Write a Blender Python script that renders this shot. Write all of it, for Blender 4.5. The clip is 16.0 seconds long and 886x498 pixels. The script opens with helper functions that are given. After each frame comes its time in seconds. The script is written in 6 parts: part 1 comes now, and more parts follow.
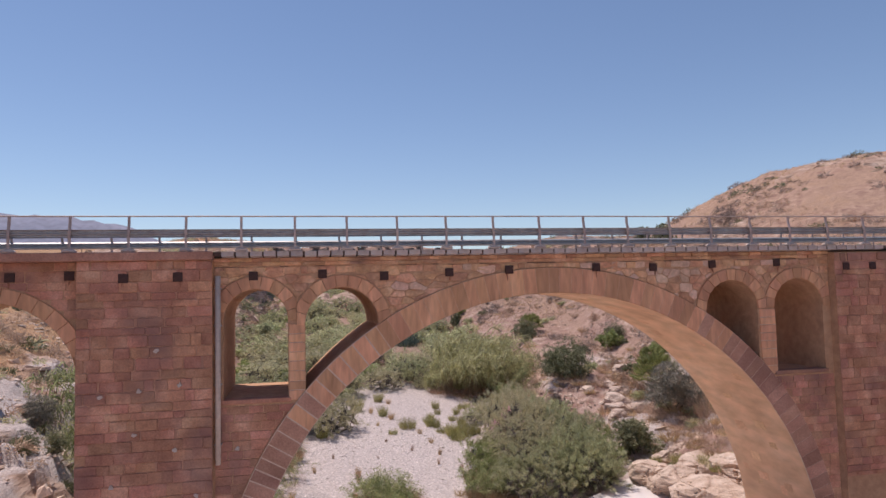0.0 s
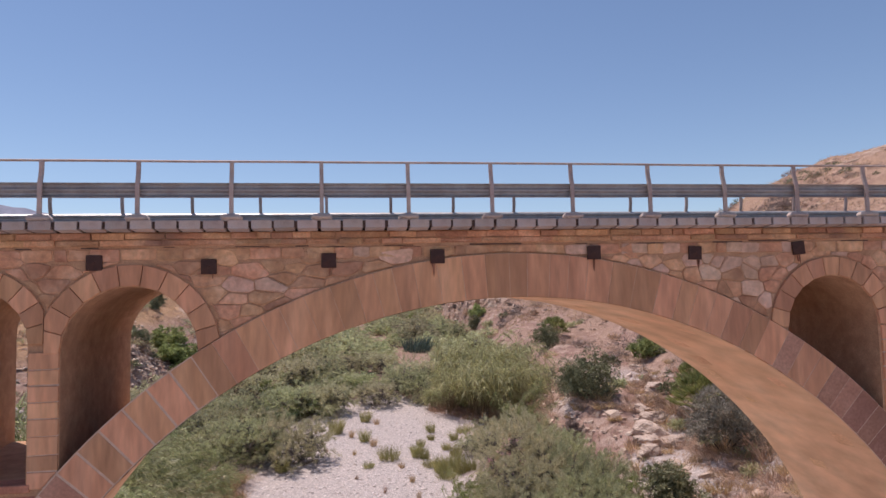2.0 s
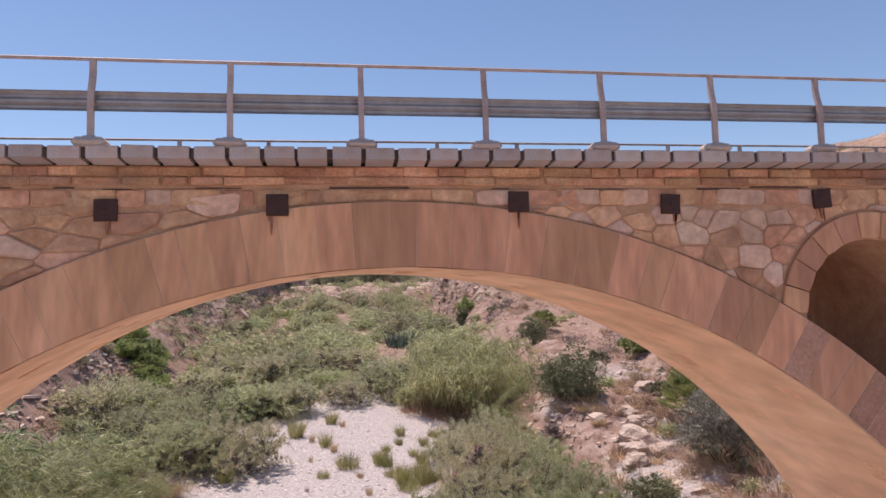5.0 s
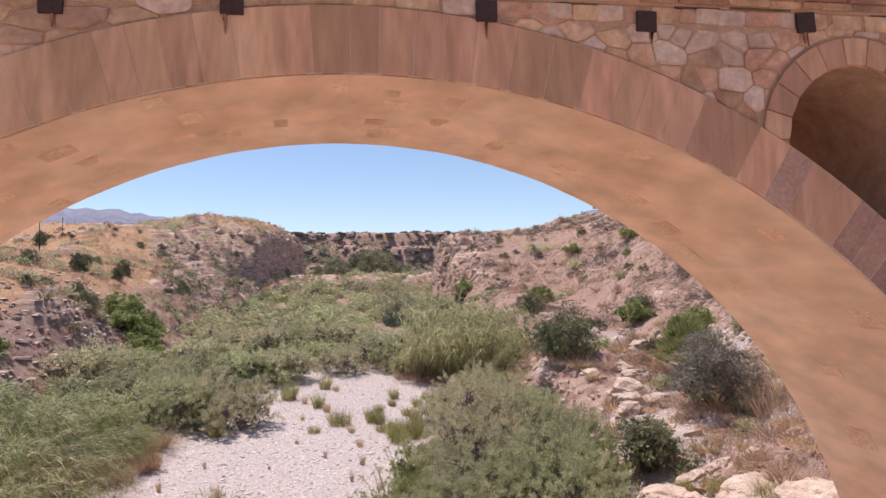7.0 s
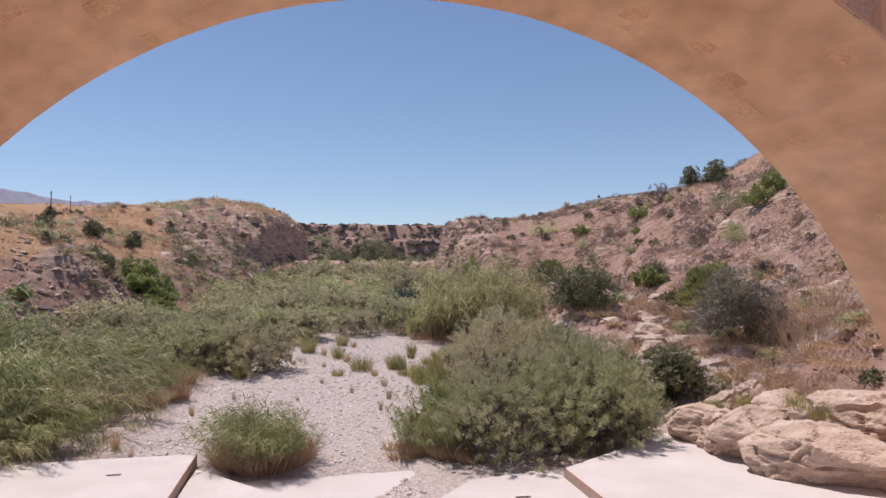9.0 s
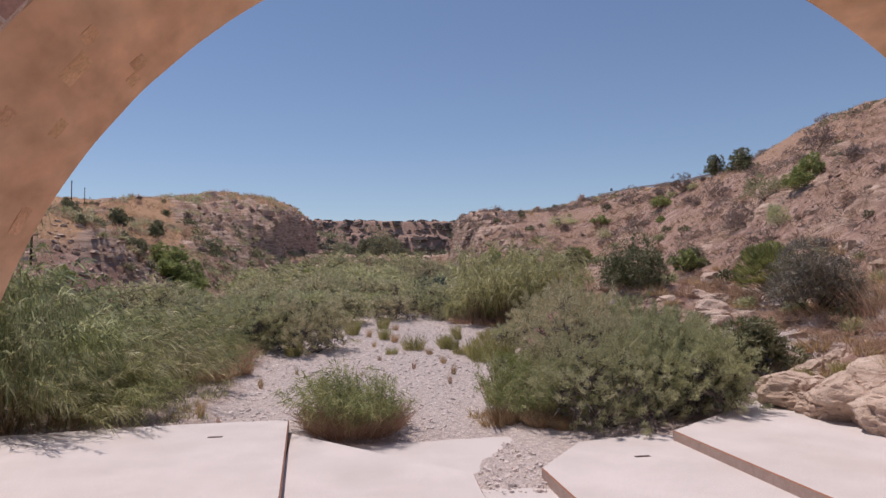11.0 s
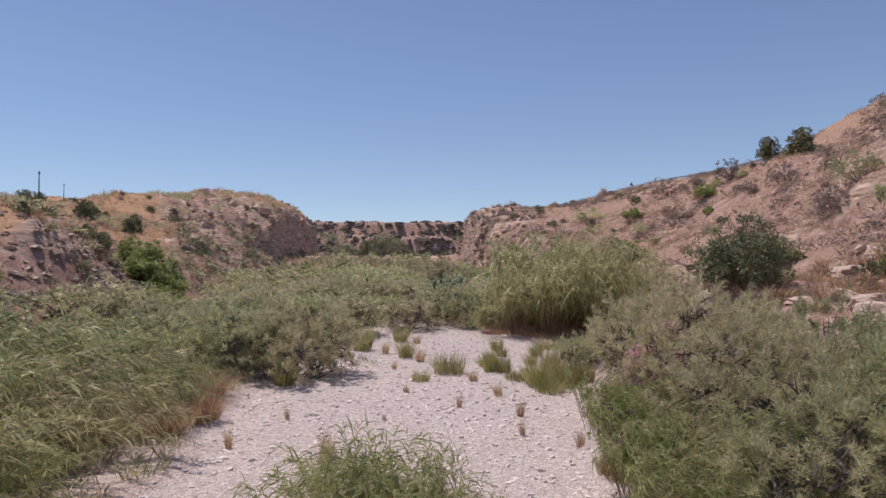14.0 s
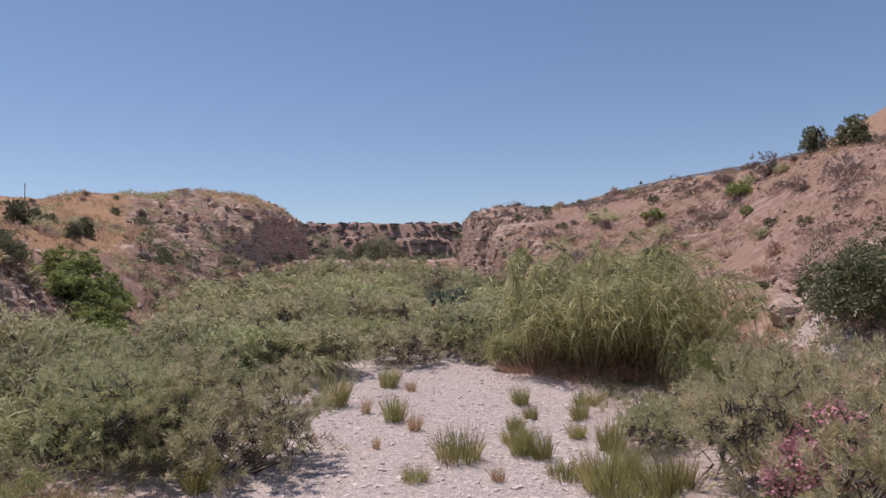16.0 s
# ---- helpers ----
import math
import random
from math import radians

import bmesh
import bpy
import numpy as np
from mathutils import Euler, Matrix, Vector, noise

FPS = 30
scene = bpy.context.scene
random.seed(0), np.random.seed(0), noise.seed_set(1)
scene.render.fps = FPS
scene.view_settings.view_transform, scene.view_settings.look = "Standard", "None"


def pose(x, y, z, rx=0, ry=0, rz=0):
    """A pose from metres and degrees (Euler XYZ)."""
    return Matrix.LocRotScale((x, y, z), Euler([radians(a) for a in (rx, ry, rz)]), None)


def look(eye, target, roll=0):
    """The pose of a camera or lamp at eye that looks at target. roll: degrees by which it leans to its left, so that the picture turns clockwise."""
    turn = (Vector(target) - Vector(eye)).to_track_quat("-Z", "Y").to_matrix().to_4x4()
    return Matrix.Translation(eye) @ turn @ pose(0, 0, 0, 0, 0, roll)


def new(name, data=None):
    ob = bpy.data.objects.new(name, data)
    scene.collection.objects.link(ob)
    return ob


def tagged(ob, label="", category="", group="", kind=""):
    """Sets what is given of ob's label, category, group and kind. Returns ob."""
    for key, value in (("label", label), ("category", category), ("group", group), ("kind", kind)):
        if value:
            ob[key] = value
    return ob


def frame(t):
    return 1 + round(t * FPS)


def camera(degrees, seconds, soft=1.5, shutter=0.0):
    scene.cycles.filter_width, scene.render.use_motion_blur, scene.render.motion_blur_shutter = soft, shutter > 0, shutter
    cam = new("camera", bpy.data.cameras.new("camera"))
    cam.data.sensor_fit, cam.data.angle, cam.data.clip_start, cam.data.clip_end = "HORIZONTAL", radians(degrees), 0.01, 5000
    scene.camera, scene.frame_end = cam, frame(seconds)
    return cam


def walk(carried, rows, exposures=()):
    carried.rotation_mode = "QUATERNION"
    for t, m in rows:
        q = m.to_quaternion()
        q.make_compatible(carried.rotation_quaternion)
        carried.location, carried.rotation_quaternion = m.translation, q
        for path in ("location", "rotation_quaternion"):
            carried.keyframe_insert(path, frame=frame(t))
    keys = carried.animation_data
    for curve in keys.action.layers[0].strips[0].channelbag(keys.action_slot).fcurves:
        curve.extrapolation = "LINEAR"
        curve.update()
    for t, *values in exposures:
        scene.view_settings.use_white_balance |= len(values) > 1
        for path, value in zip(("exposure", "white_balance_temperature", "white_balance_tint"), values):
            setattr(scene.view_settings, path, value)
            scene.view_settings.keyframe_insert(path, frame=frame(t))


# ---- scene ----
cam = camera(66.2, 16.0)
PATH = [
    (0, (-5.901, -26.83, 12.99), (-5.483, -24.879, 13.124), -1.4),
    (0.5, (-4.05, -23.402, 12.944), (-3.739, -21.431, 13.081), -1.4),
    (1, (-2.256, -20.188, 13.04), (-1.946, -18.218, 13.181), -1.4),
    (1.5, (-0.785, -17.67, 13.028), (-0.478, -15.698, 13.165), -1.4),
    (2, (0.359, -15.71, 13.05), (0.664, -13.738, 13.184), -1.3),
    (2.5, (1.274, -14.131, 13.064), (1.577, -12.158, 13.196), -1.3),
    (3, (1.989, -12.967, 13.074), (2.292, -10.994, 13.2), -1.3),
    (5.5, (3.864, -10.404, 12.106), (4.165, -8.43, 12.225), -1.3),
    (6, (4.059, -10.244, 11.28), (4.357, -8.27, 11.397), -1.2),
    (6.5, (4.182, -10.133, 10.459), (4.479, -8.159, 10.575), -1.2),
    (7, (4.253, -10.065, 9.648), (4.549, -8.09, 9.764), -1.2),
    (7.5, (4.211, -10.072, 8.831), (4.507, -8.097, 8.944), -1.1),
    (8, (4.107, -9.975, 7.996), (4.404, -8.0, 8.11), -0.8),
    (8.5, (3.611, -10.001, 7.196), (3.909, -8.026, 7.309), -0.6),
    (9, (2.549, -10.137, 6.239), (2.848, -8.162, 6.351), -0.4),
    (9.5, (1.335, -10.229, 5.269), (1.635, -8.254, 5.38), -0.4),
    (10, (0.293, -10.239, 4.946), (0.594, -8.265, 5.053), -0.4),
    (12.5, (-1.6, -3.721, 4.87), (-1.3, -1.747, 4.98), -0.6),
    (13, (-1.64, -1.414, 4.798), (-1.34, 0.56, 4.911), -0.7),
    (13.5, (-1.551, 0.976, 4.824), (-1.251, 2.95, 4.938), -0.7),
    (14, (-1.343, 3.532, 4.778), (-1.043, 5.506, 4.894), -0.8),
    (14.5, (-1.074, 6.254, 4.767), (-0.772, 8.228, 4.884), -0.9),
    (15, (-0.794, 9.092, 4.829), (-0.489, 11.065, 4.946), -0.9),
    (15.5, (-0.424, 12.169, 5.504), (-0.113, 14.141, 5.62), -0.8),
    (16, (0.087, 15.019, 6.138), (0.399, 16.991, 6.256), -1.0),
]
walk(
    cam,
    [(t, look(eye, target, roll)) for t, eye, target, roll in PATH],
    [(0, 0.15, 6560, 18), (3, 0.22, 6560, 18), (5.5, 0.45, 6560, 18), (6.5, 0.52, 6560, 18), (8, 0.36, 6560, 18), (9, 0.15, 6560, 18), (10, -0.12, 6560, 18), (12.5, -0.12, 6560, 18), (13.5, 0.04, 6560, 18), (14.5, 0.08, 6560, 18), (15.5, -0.02, 6560, 18), (16, 0.0, 6560, 18)],
)

# ---- light and sky ----
SUN_EL, SUN_AZ = 70.0, -42.0
world = bpy.data.worlds.new("sky_world")
scene.world = world
world.use_nodes = True
wn = world.node_tree
sky = wn.nodes.new("ShaderNodeTexSky")
sky.sky_type, sky.sun_disc = "NISHITA", False
sky.sun_elevation, sky.sun_rotation = radians(SUN_EL), radians(SUN_AZ)
sky.altitude, sky.air_density, sky.dust_density, sky.ozone_density = 400, 1.0, 0.1, 2.4
wn.nodes["Background"].inputs[1].default_value = 0.1
wn.links.new(sky.outputs[0], wn.nodes["Background"].inputs[0])
sun_data = bpy.data.lights.new("sun", "SUN")
sun_data.energy, sun_data.angle, sun_data.color = 3.6, radians(0.55), (1.0, 0.94, 0.86)
sun = new("sun", sun_data)
sun_way = Vector((math.sin(radians(SUN_AZ)) * math.cos(radians(SUN_EL)), math.cos(radians(SUN_AZ)) * math.cos(radians(SUN_EL)), math.sin(radians(SUN_EL))))
sun.matrix_world = look(sun_way * 300, (0, 0, 0))


# ---- materials ----
def material(name, colours, scale=6.0, rough=0.85, bump=0.3, fine=60.0, metal=0.0, island=0.0, each=0.0, stain=0.0, stain_colour=(0.1, 0.07, 0.05), bump_size=0.02, leafy=0.0, stretch=(1, 1, 1), hue=0.014):
    """A noisy procedural surface: a ramp of colours over noise, finer grain, per-piece variation, stains and relief."""
    m = bpy.data.materials.new(name)
    m.use_nodes = True
    t = m.node_tree
    n, l = t.nodes, t.links
    b = n["Principled BSDF"]
    co = n.new("ShaderNodeTexCoord")
    mp = n.new("ShaderNodeMapping")
    mp.inputs["Scale"].default_value = stretch
    l.new(co.outputs["Object"], mp.inputs[0])
    big = n.new("ShaderNodeTexNoise")
    big.inputs["Scale"].default_value, big.inputs["Detail"].default_value, big.inputs["Roughness"].default_value = scale, 6, 0.62
    l.new(mp.outputs[0], big.inputs["Vector"])
    small = n.new("ShaderNodeTexNoise")
    small.inputs["Scale"].default_value, small.inputs["Detail"].default_value = fine, 4
    l.new(mp.outputs[0], small.inputs["Vector"])
    ramp = n.new("ShaderNodeValToRGB")
    els = ramp.color_ramp.elements
    while len(els) < len(colours):
        els.new(0.5)
    for k, c in enumerate(colours):
        els[k].position = 0.3 + 0.4 * k / max(1, len(colours) - 1)
        els[k].color = (*c, 1)
    l.new(big.outputs[0], ramp.inputs[0])
    value = n.new("ShaderNodeMath")
    value.operation, value.inputs[1].default_value, value.inputs[2].default_value = "MULTIPLY_ADD", 0.8, 0.6
    l.new(small.outputs[0], value.inputs[0])
    last = value.outputs[0]
    for node, amount, out in (("ShaderNodeNewGeometry", island, "Random Per Island"), ("ShaderNodeObjectInfo", each, "Random")):
        if amount:
            g, ma, mu = n.new(node), n.new("ShaderNodeMath"), n.new("ShaderNodeMath")
            ma.operation, ma.inputs[1].default_value, ma.inputs[2].default_value = "MULTIPLY_ADD", amount, 1 - amount / 2
            l.new(g.outputs[out], ma.inputs[0])
            mu.operation = "MULTIPLY"
            l.new(last, mu.inputs[0])
            l.new(ma.outputs[0], mu.inputs[1])
            last = mu.outputs[0]
    hsv = n.new("ShaderNodeHueSaturation")
    l.new(ramp.outputs[0], hsv.inputs["Color"])
    l.new(last, hsv.inputs["Value"])
    colour = hsv.outputs[0]
    if each or island:
        g = n.new("ShaderNodeObjectInfo" if each else "ShaderNodeNewGeometry")
        wh = n.new("ShaderNodeTexWhiteNoise")
        wh.noise_dimensions = "1D"
        l.new(g.outputs["Random" if each else "Random Per Island"], wh.inputs["W"])
        hu = n.new("ShaderNodeMath")
        hu.operation, hu.inputs[1].default_value, hu.inputs[2].default_value = "MULTIPLY_ADD", hue, 0.5 - hue / 2
        l.new(wh.outputs[0], hu.inputs[0])
        l.new(hu.outputs[0], hsv.inputs["Hue"])
    if stain:
        sn = n.new("ShaderNodeTexNoise")
        sn.inputs["Scale"].default_value, sn.inputs["Detail"].default_value = scale * 0.35, 8
        l.new(mp.outputs[0], sn.inputs["Vector"])
        sr = n.new("ShaderNodeMapRange")
        sr.inputs[1].default_value, sr.inputs[2].default_value, sr.inputs[4].default_value = 0.5, 0.72, stain
        l.new(sn.outputs[0], sr.inputs[0])
        mx = n.new("ShaderNodeMixRGB")
        mx.inputs[2].default_value = (*stain_colour, 1)
        l.new(sr.outputs[0], mx.inputs[0])
        l.new(colour, mx.inputs[1])
        colour = mx.outputs[0]
    l.new(colour, b.inputs["Base Color"])
    b.inputs["Roughness"].default_value, b.inputs["Metallic"].default_value = rough, metal
    b.inputs["Specular IOR Level"].default_value = 0.25
    if bump:
        bm_, add = n.new("ShaderNodeBump"), n.new("ShaderNodeMath")
        bm_.inputs["Strength"].default_value, bm_.inputs["Distance"].default_value = bump, bump_size
        add.operation = "ADD"
        l.new(big.outputs[0], add.inputs[0])
        l.new(small.outputs[0], add.inputs[1])
        l.new(add.outputs[0], bm_.inputs["Height"])
        l.new(bm_.outputs[0], b.inputs["Normal"])
    if leafy:
        tr, mixs = n.new("ShaderNodeBsdfTranslucent"), n.new("ShaderNodeMixShader")
        mixs.inputs[0].default_value = leafy
        l.new(colour, tr.inputs[0])
        l.new(b.outputs[0], mixs.inputs[1])
        l.new(tr.outputs[0], mixs.inputs[2])
        l.new(mixs.outputs[0], n["Material Output"].inputs[0])
    return m


M_STONE = material("red_sandstone", [(0.38, 0.165, 0.105), (0.53, 0.25, 0.16), (0.67, 0.37, 0.255)], 1.1, 0.9, 0.9, 16, each=0.42, stain=0.9, stain_colour=(0.27, 0.14, 0.115), hue=0.02)
M_RUBBLE = material("rubble_sandstone", [(0.51, 0.25, 0.14), (0.635, 0.345, 0.2), (0.75, 0.46, 0.295)], 2.2, 0.9, 0.7, 9, each=0.4, stain=0.45, stain_colour=(0.3, 0.165, 0.12), hue=0.02)
M_PALESTONE = material("pale_rubble_stone", [(0.58, 0.345, 0.235), (0.69, 0.44, 0.315), (0.77, 0.53, 0.4)], 2.2, 0.9, 0.7, 9, each=0.25, stain=0.35, stain_colour=(0.42, 0.25, 0.18), hue=0.015)
M_VOUSSOIR = material("arch_sandstone", [(0.55, 0.272, 0.152), (0.635, 0.325, 0.187), (0.715, 0.385, 0.23)], 0.9, 0.88, 0.5, 3.0, each=0.42, stain=0.45, stain_colour=(0.45, 0.215, 0.135), stretch=(2.2, 1, 0.4), hue=0.012)
M_DARKVOUSSOIR = material("weathered_arch_stone", [(0.37, 0.18, 0.125), (0.46, 0.235, 0.165), (0.55, 0.305, 0.22)], 1.1, 0.9, 0.6, 14, each=0.36, stain=0.6, stain_colour=(0.22, 0.11, 0.08), hue=0.01)
M_MORTAR = material("lime_mortar", [(0.6, 0.4, 0.29), (0.72, 0.52, 0.4)], 5.0, 0.95, 0.6, 60)
M_DARKMORTAR = material("weathered_mortar", [(0.44, 0.24, 0.14), (0.62, 0.37, 0.225)], 3.0, 0.95, 0.8, 40)
M_PIERMORTAR = material("pier_mortar", [(0.44, 0.215, 0.14), (0.66, 0.38, 0.265)], 1.3, 0.95, 0.7, 40, stain=0.8, stain_colour=(0.3, 0.15, 0.11))
M_GAP = material("open_joint", [(0.09, 0.055, 0.045), (0.16, 0.1, 0.08)], 4, 0.95, 0.5, 40)
M_SOFFIT = material("ochre_soffit", [(0.63, 0.36, 0.215), (0.7, 0.425, 0.26), (0.76, 0.49, 0.315)], 0.55, 0.92, 0.5, 1.4, stain=0.3, stain_colour=(0.57, 0.325, 0.19), stretch=(1, 0.6, 1.4), bump_size=0.05)
M_COPING = material("coping_stone", [(0.44, 0.33, 0.28), (0.54, 0.42, 0.36), (0.5, 0.46, 0.45)], 2.5, 0.9, 0.4, 50, each=0.3, stain=0.4, stain_colour=(0.2, 0.14, 0.11))
M_COURSE = material("course_stone", [(0.46, 0.225, 0.125), (0.59, 0.315, 0.18), (0.68, 0.41, 0.26)], 2.0, 0.9, 0.9, 22, each=0.5, stain=0.75, stain_colour=(0.2, 0.12, 0.1), hue=0.02)
M_CONC = material("pale_concrete", [(0.585, 0.525, 0.5), (0.68, 0.615, 0.595)], 0.5, 0.9, 0.25, 30, stain=0.35, stain_colour=(0.48, 0.42, 0.37))
M_EDGE = material("brown_concrete_edge", [(0.38, 0.27, 0.225), (0.48, 0.36, 0.31)], 3, 0.9, 0.4, 40)
M_PAD = material("mortar_pad", [(0.5, 0.38, 0.32), (0.62, 0.5, 0.43)], 6, 0.9, 0.4, 60, each=0.2)
M_STEEL = material("galvanised_steel", [(0.36, 0.33, 0.32), (0.5, 0.47, 0.46)], 4, 0.5, 0.1, 80, metal=0.55, each=0.2, stain=0.3, stain_colour=(0.3, 0.2, 0.15))
M_POSTSTEEL = material("rusting_post_steel", [(0.44, 0.32, 0.28), (0.6, 0.47, 0.42)], 4, 0.6, 0.15, 60, metal=0.2, each=0.3, stain=0.4, stain_colour=(0.3, 0.15, 0.1))
M_FACING = material("worn_facing", [(0.6, 0.335, 0.19), (0.69, 0.41, 0.24), (0.76, 0.48, 0.29)], 1.4, 0.92, 0.6, 14, each=0.22, stain=0.5, stain_colour=(0.42, 0.2, 0.1), bump_size=0.04)
M_RUST = material("rusted_plate", [(0.06, 0.034, 0.032), (0.11, 0.06, 0.052)], 8, 0.75, 0.4, 90, metal=0.3, stain=0.4, stain_colour=(0.12, 0.045, 0.022))
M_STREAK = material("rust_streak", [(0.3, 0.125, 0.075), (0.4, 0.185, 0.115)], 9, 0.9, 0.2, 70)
M_ASPHALT = material("asphalt", [(0.05, 0.05, 0.05), (0.075, 0.072, 0.07)], 2, 0.9, 0.3, 90)
M_ROCK = material("pale_rock", [(0.47, 0.34, 0.265), (0.61, 0.46, 0.37), (0.71, 0.57, 0.48)], 0.9, 0.92, 1.0, 11, island=0.22, stain=0.45, stain_colour=(0.36, 0.22, 0.14), bump_size=0.08, stretch=(1, 1, 1.5))
M_PEBBLE = material("river_pebble", [(0.6, 0.51, 0.47), (0.74, 0.65, 0.61)], 1.5, 0.85, 0.3, 30, island=0.3)


# ---- mesh helpers ----
def part(name, data, mat, parent=None, label=""):
    """One mesh object, from a bmesh or a mesh, under a thing or a part."""
    if isinstance(data, bmesh.types.BMesh):
        me = bpy.data.meshes.new(name)
        data.to_mesh(me)
        data.free()
    else:
        me = data
    if mat and not me.materials:
        me.materials.append(mat)
    ob = new(name, me)
    ob.parent = parent
    return tagged(ob, label)


def mesh_of(name, verts, faces, smooth=False, mat=None):
    me = bpy.data.meshes.new(name)
    me.from_pydata([tuple(map(float, v)) for v in verts], [], faces)
    if smooth:
        me.polygons.foreach_set("use_smooth", [True] * len(me.polygons))
    if mat:
        me.materials.append(mat)
    me.update()
    return me


def mesh_np(name, verts, faces, mat, smooth=False):
    """A mesh from an (n, 3) and an (m, k) array."""
    me = bpy.data.meshes.new(name)
    k = faces.shape[1]
    me.vertices.add(len(verts))
    me.vertices.foreach_set("co", np.ascontiguousarray(verts, np.float32).ravel())
    me.loops.add(faces.size)
    me.loops.foreach_set("vertex_index", np.ascontiguousarray(faces, np.int32).ravel())
    me.polygons.add(len(faces))
    me.polygons.foreach_set("loop_start", np.arange(0, faces.size, k, dtype=np.int32))
    me.polygons.foreach_set("use_smooth", np.full(len(faces), smooth))
    me.materials.append(mat)
    me.update(calc_edges=True)
    me.validate()
    return me


def box(bm, x0, x1, y0, y1, z0, z1, bevel=0.0):
    m = Matrix.LocRotScale(((x0 + x1) / 2, (y0 + y1) / 2, (z0 + z1) / 2), None, (x1 - x0, y1 - y0, z1 - z0))
    made = bmesh.ops.create_cube(bm, size=1, matrix=m)
    if bevel:
        es = list({e for v in made["verts"] for e in v.link_edges})
        bmesh.ops.bevel(bm, geom=es, offset=bevel, segments=1, affect="EDGES")
    return bm


def clip(poly, nx, nz, c):
    """The part of a convex polygon where nx * x + nz * z <= c."""
    out = []
    for k in range(len(poly)):
        a, b = poly[k - 1], poly[k]
        da, db = nx * a[0] + nz * a[1] - c, nx * b[0] + nz * b[1] - c
        if (da <= 0) != (db <= 0):
            f = da / (da - db)
            out.append((a[0] + f * (b[0] - a[0]), a[1] + f * (b[1] - a[1])))
        if db <= 0:
            out.append(b)
    return out


def area(p):
    return 0.5 * sum(p[k - 1][0] * p[k][1] - p[k][0] * p[k - 1][1] for k in range(len(p)))


def shrink(poly, g):
    """A convex polygon, counter-clockwise, with every edge moved in by g."""
    out = list(poly)
    for k in range(len(poly)):
        a, b = poly[k - 1], poly[k]
        ex, ez = b[0] - a[0], b[1] - a[1]
        ln = math.hypot(ex, ez)
        if ln < 1e-5:
            continue
        nx, nz = ez / ln, -ex / ln
        out = clip(out, nx, nz, nx * a[0] + nz * a[1] - g)
        if len(out) < 3:
            return []
    return out


def cut_corners(poly, f):
    out = []
    for k in range(len(poly)):
        a, b, c = poly[k - 1], poly[k], poly[(k + 1) % len(poly)]
        out.append((b[0] + f * (a[0] - b[0]), b[1] + f * (a[1] - b[1])))
        out.append((b[0] + f * (c[0] - b[0]), b[1] + f * (c[1] - b[1])))
    return out


def outside(poly, cx, cz, r):
    """Cut a polygon so that it stays outside a circle."""
    mx, mz = sum(p[0] for p in poly) / len(poly) - cx, sum(p[1] for p in poly) / len(poly) - cz
    d = math.hypot(mx, mz)
    return clip(poly, -mx / d, -mz / d, -(mx * cx + mz * cz) / d - r)


def stone_mesh(name, poly, front, back, chamfer, mat, wobble=0.0):
    """A dressed stone: a polygon in x and z, with its face at y = front and a chamfered edge."""
    inner = shrink(poly, chamfer)
    if len(inner) < 3 or len(poly) < 3:
        return None
    n, rnd = len(poly), random.uniform
    tops = [(x + chamfer * 0.0, front + rnd(-wobble, wobble), z) for x, z in inner]
    verts = tops + [(x, front + chamfer * 0.8, z) for x, z in poly] + [(x, back, z) for x, z in poly]
    m = len(inner)
    faces = [tuple(range(m))]
    if m == n:
        faces += [(k, n + k, n + (k + 1) % n, (k + 1) % n) for k in range(n)]
    else:
        near = [min(range(m), key=lambda j: (inner[j][0] - p[0]) ** 2 + (inner[j][1] - p[1]) ** 2) for p in poly]
        for k in range(n):
            a, b = near[k], near[(k + 1) % n]
            faces.append((a, m + k, m + (k + 1) % n) if a == b else (a, m + k, m + (k + 1) % n, b))
    faces += [(m + k, m + n + k, m + n + (k + 1) % n, m + (k + 1) % n) for k in range(n)]
    return mesh_of(name, verts, faces, mat=mat)


# ---- the lie of the land ----
TABLE = np.random.RandomState(7).rand(256, 256)


def value_noise(x, y):
    xi, yi = np.floor(x).astype(int), np.floor(y).astype(int)
    fx, fy = x - xi, y - yi
    fx, fy = fx * fx * (3 - 2 * fx), fy * fy * (3 - 2 * fy)
    g = lambda a, b: TABLE[a % 256, b % 256]
    return (g(xi, yi) * (1 - fx) + g(xi + 1, yi) * fx) * (1 - fy) + (g(xi, yi + 1) * (1 - fx) + g(xi + 1, yi + 1) * fx) * fy - 0.5


def fbm(x, y, size, octaves=4, ridged=False):
    out, amp, k = 0.0, 1.0, 1.0 / size
    for o in range(octaves):
        v = value_noise(x * k + 17.3 * o, y * k - 9.1 * o)
        out = out + amp * (0.5 - 2 * np.abs(v) if ridged else v)
        amp, k = amp * 0.5, k * 2.03
    return out


def step(a, b, v):
    s = np.clip((v - a) / (b - a), 0, 1)
    return s * s * (3 - 2 * s)


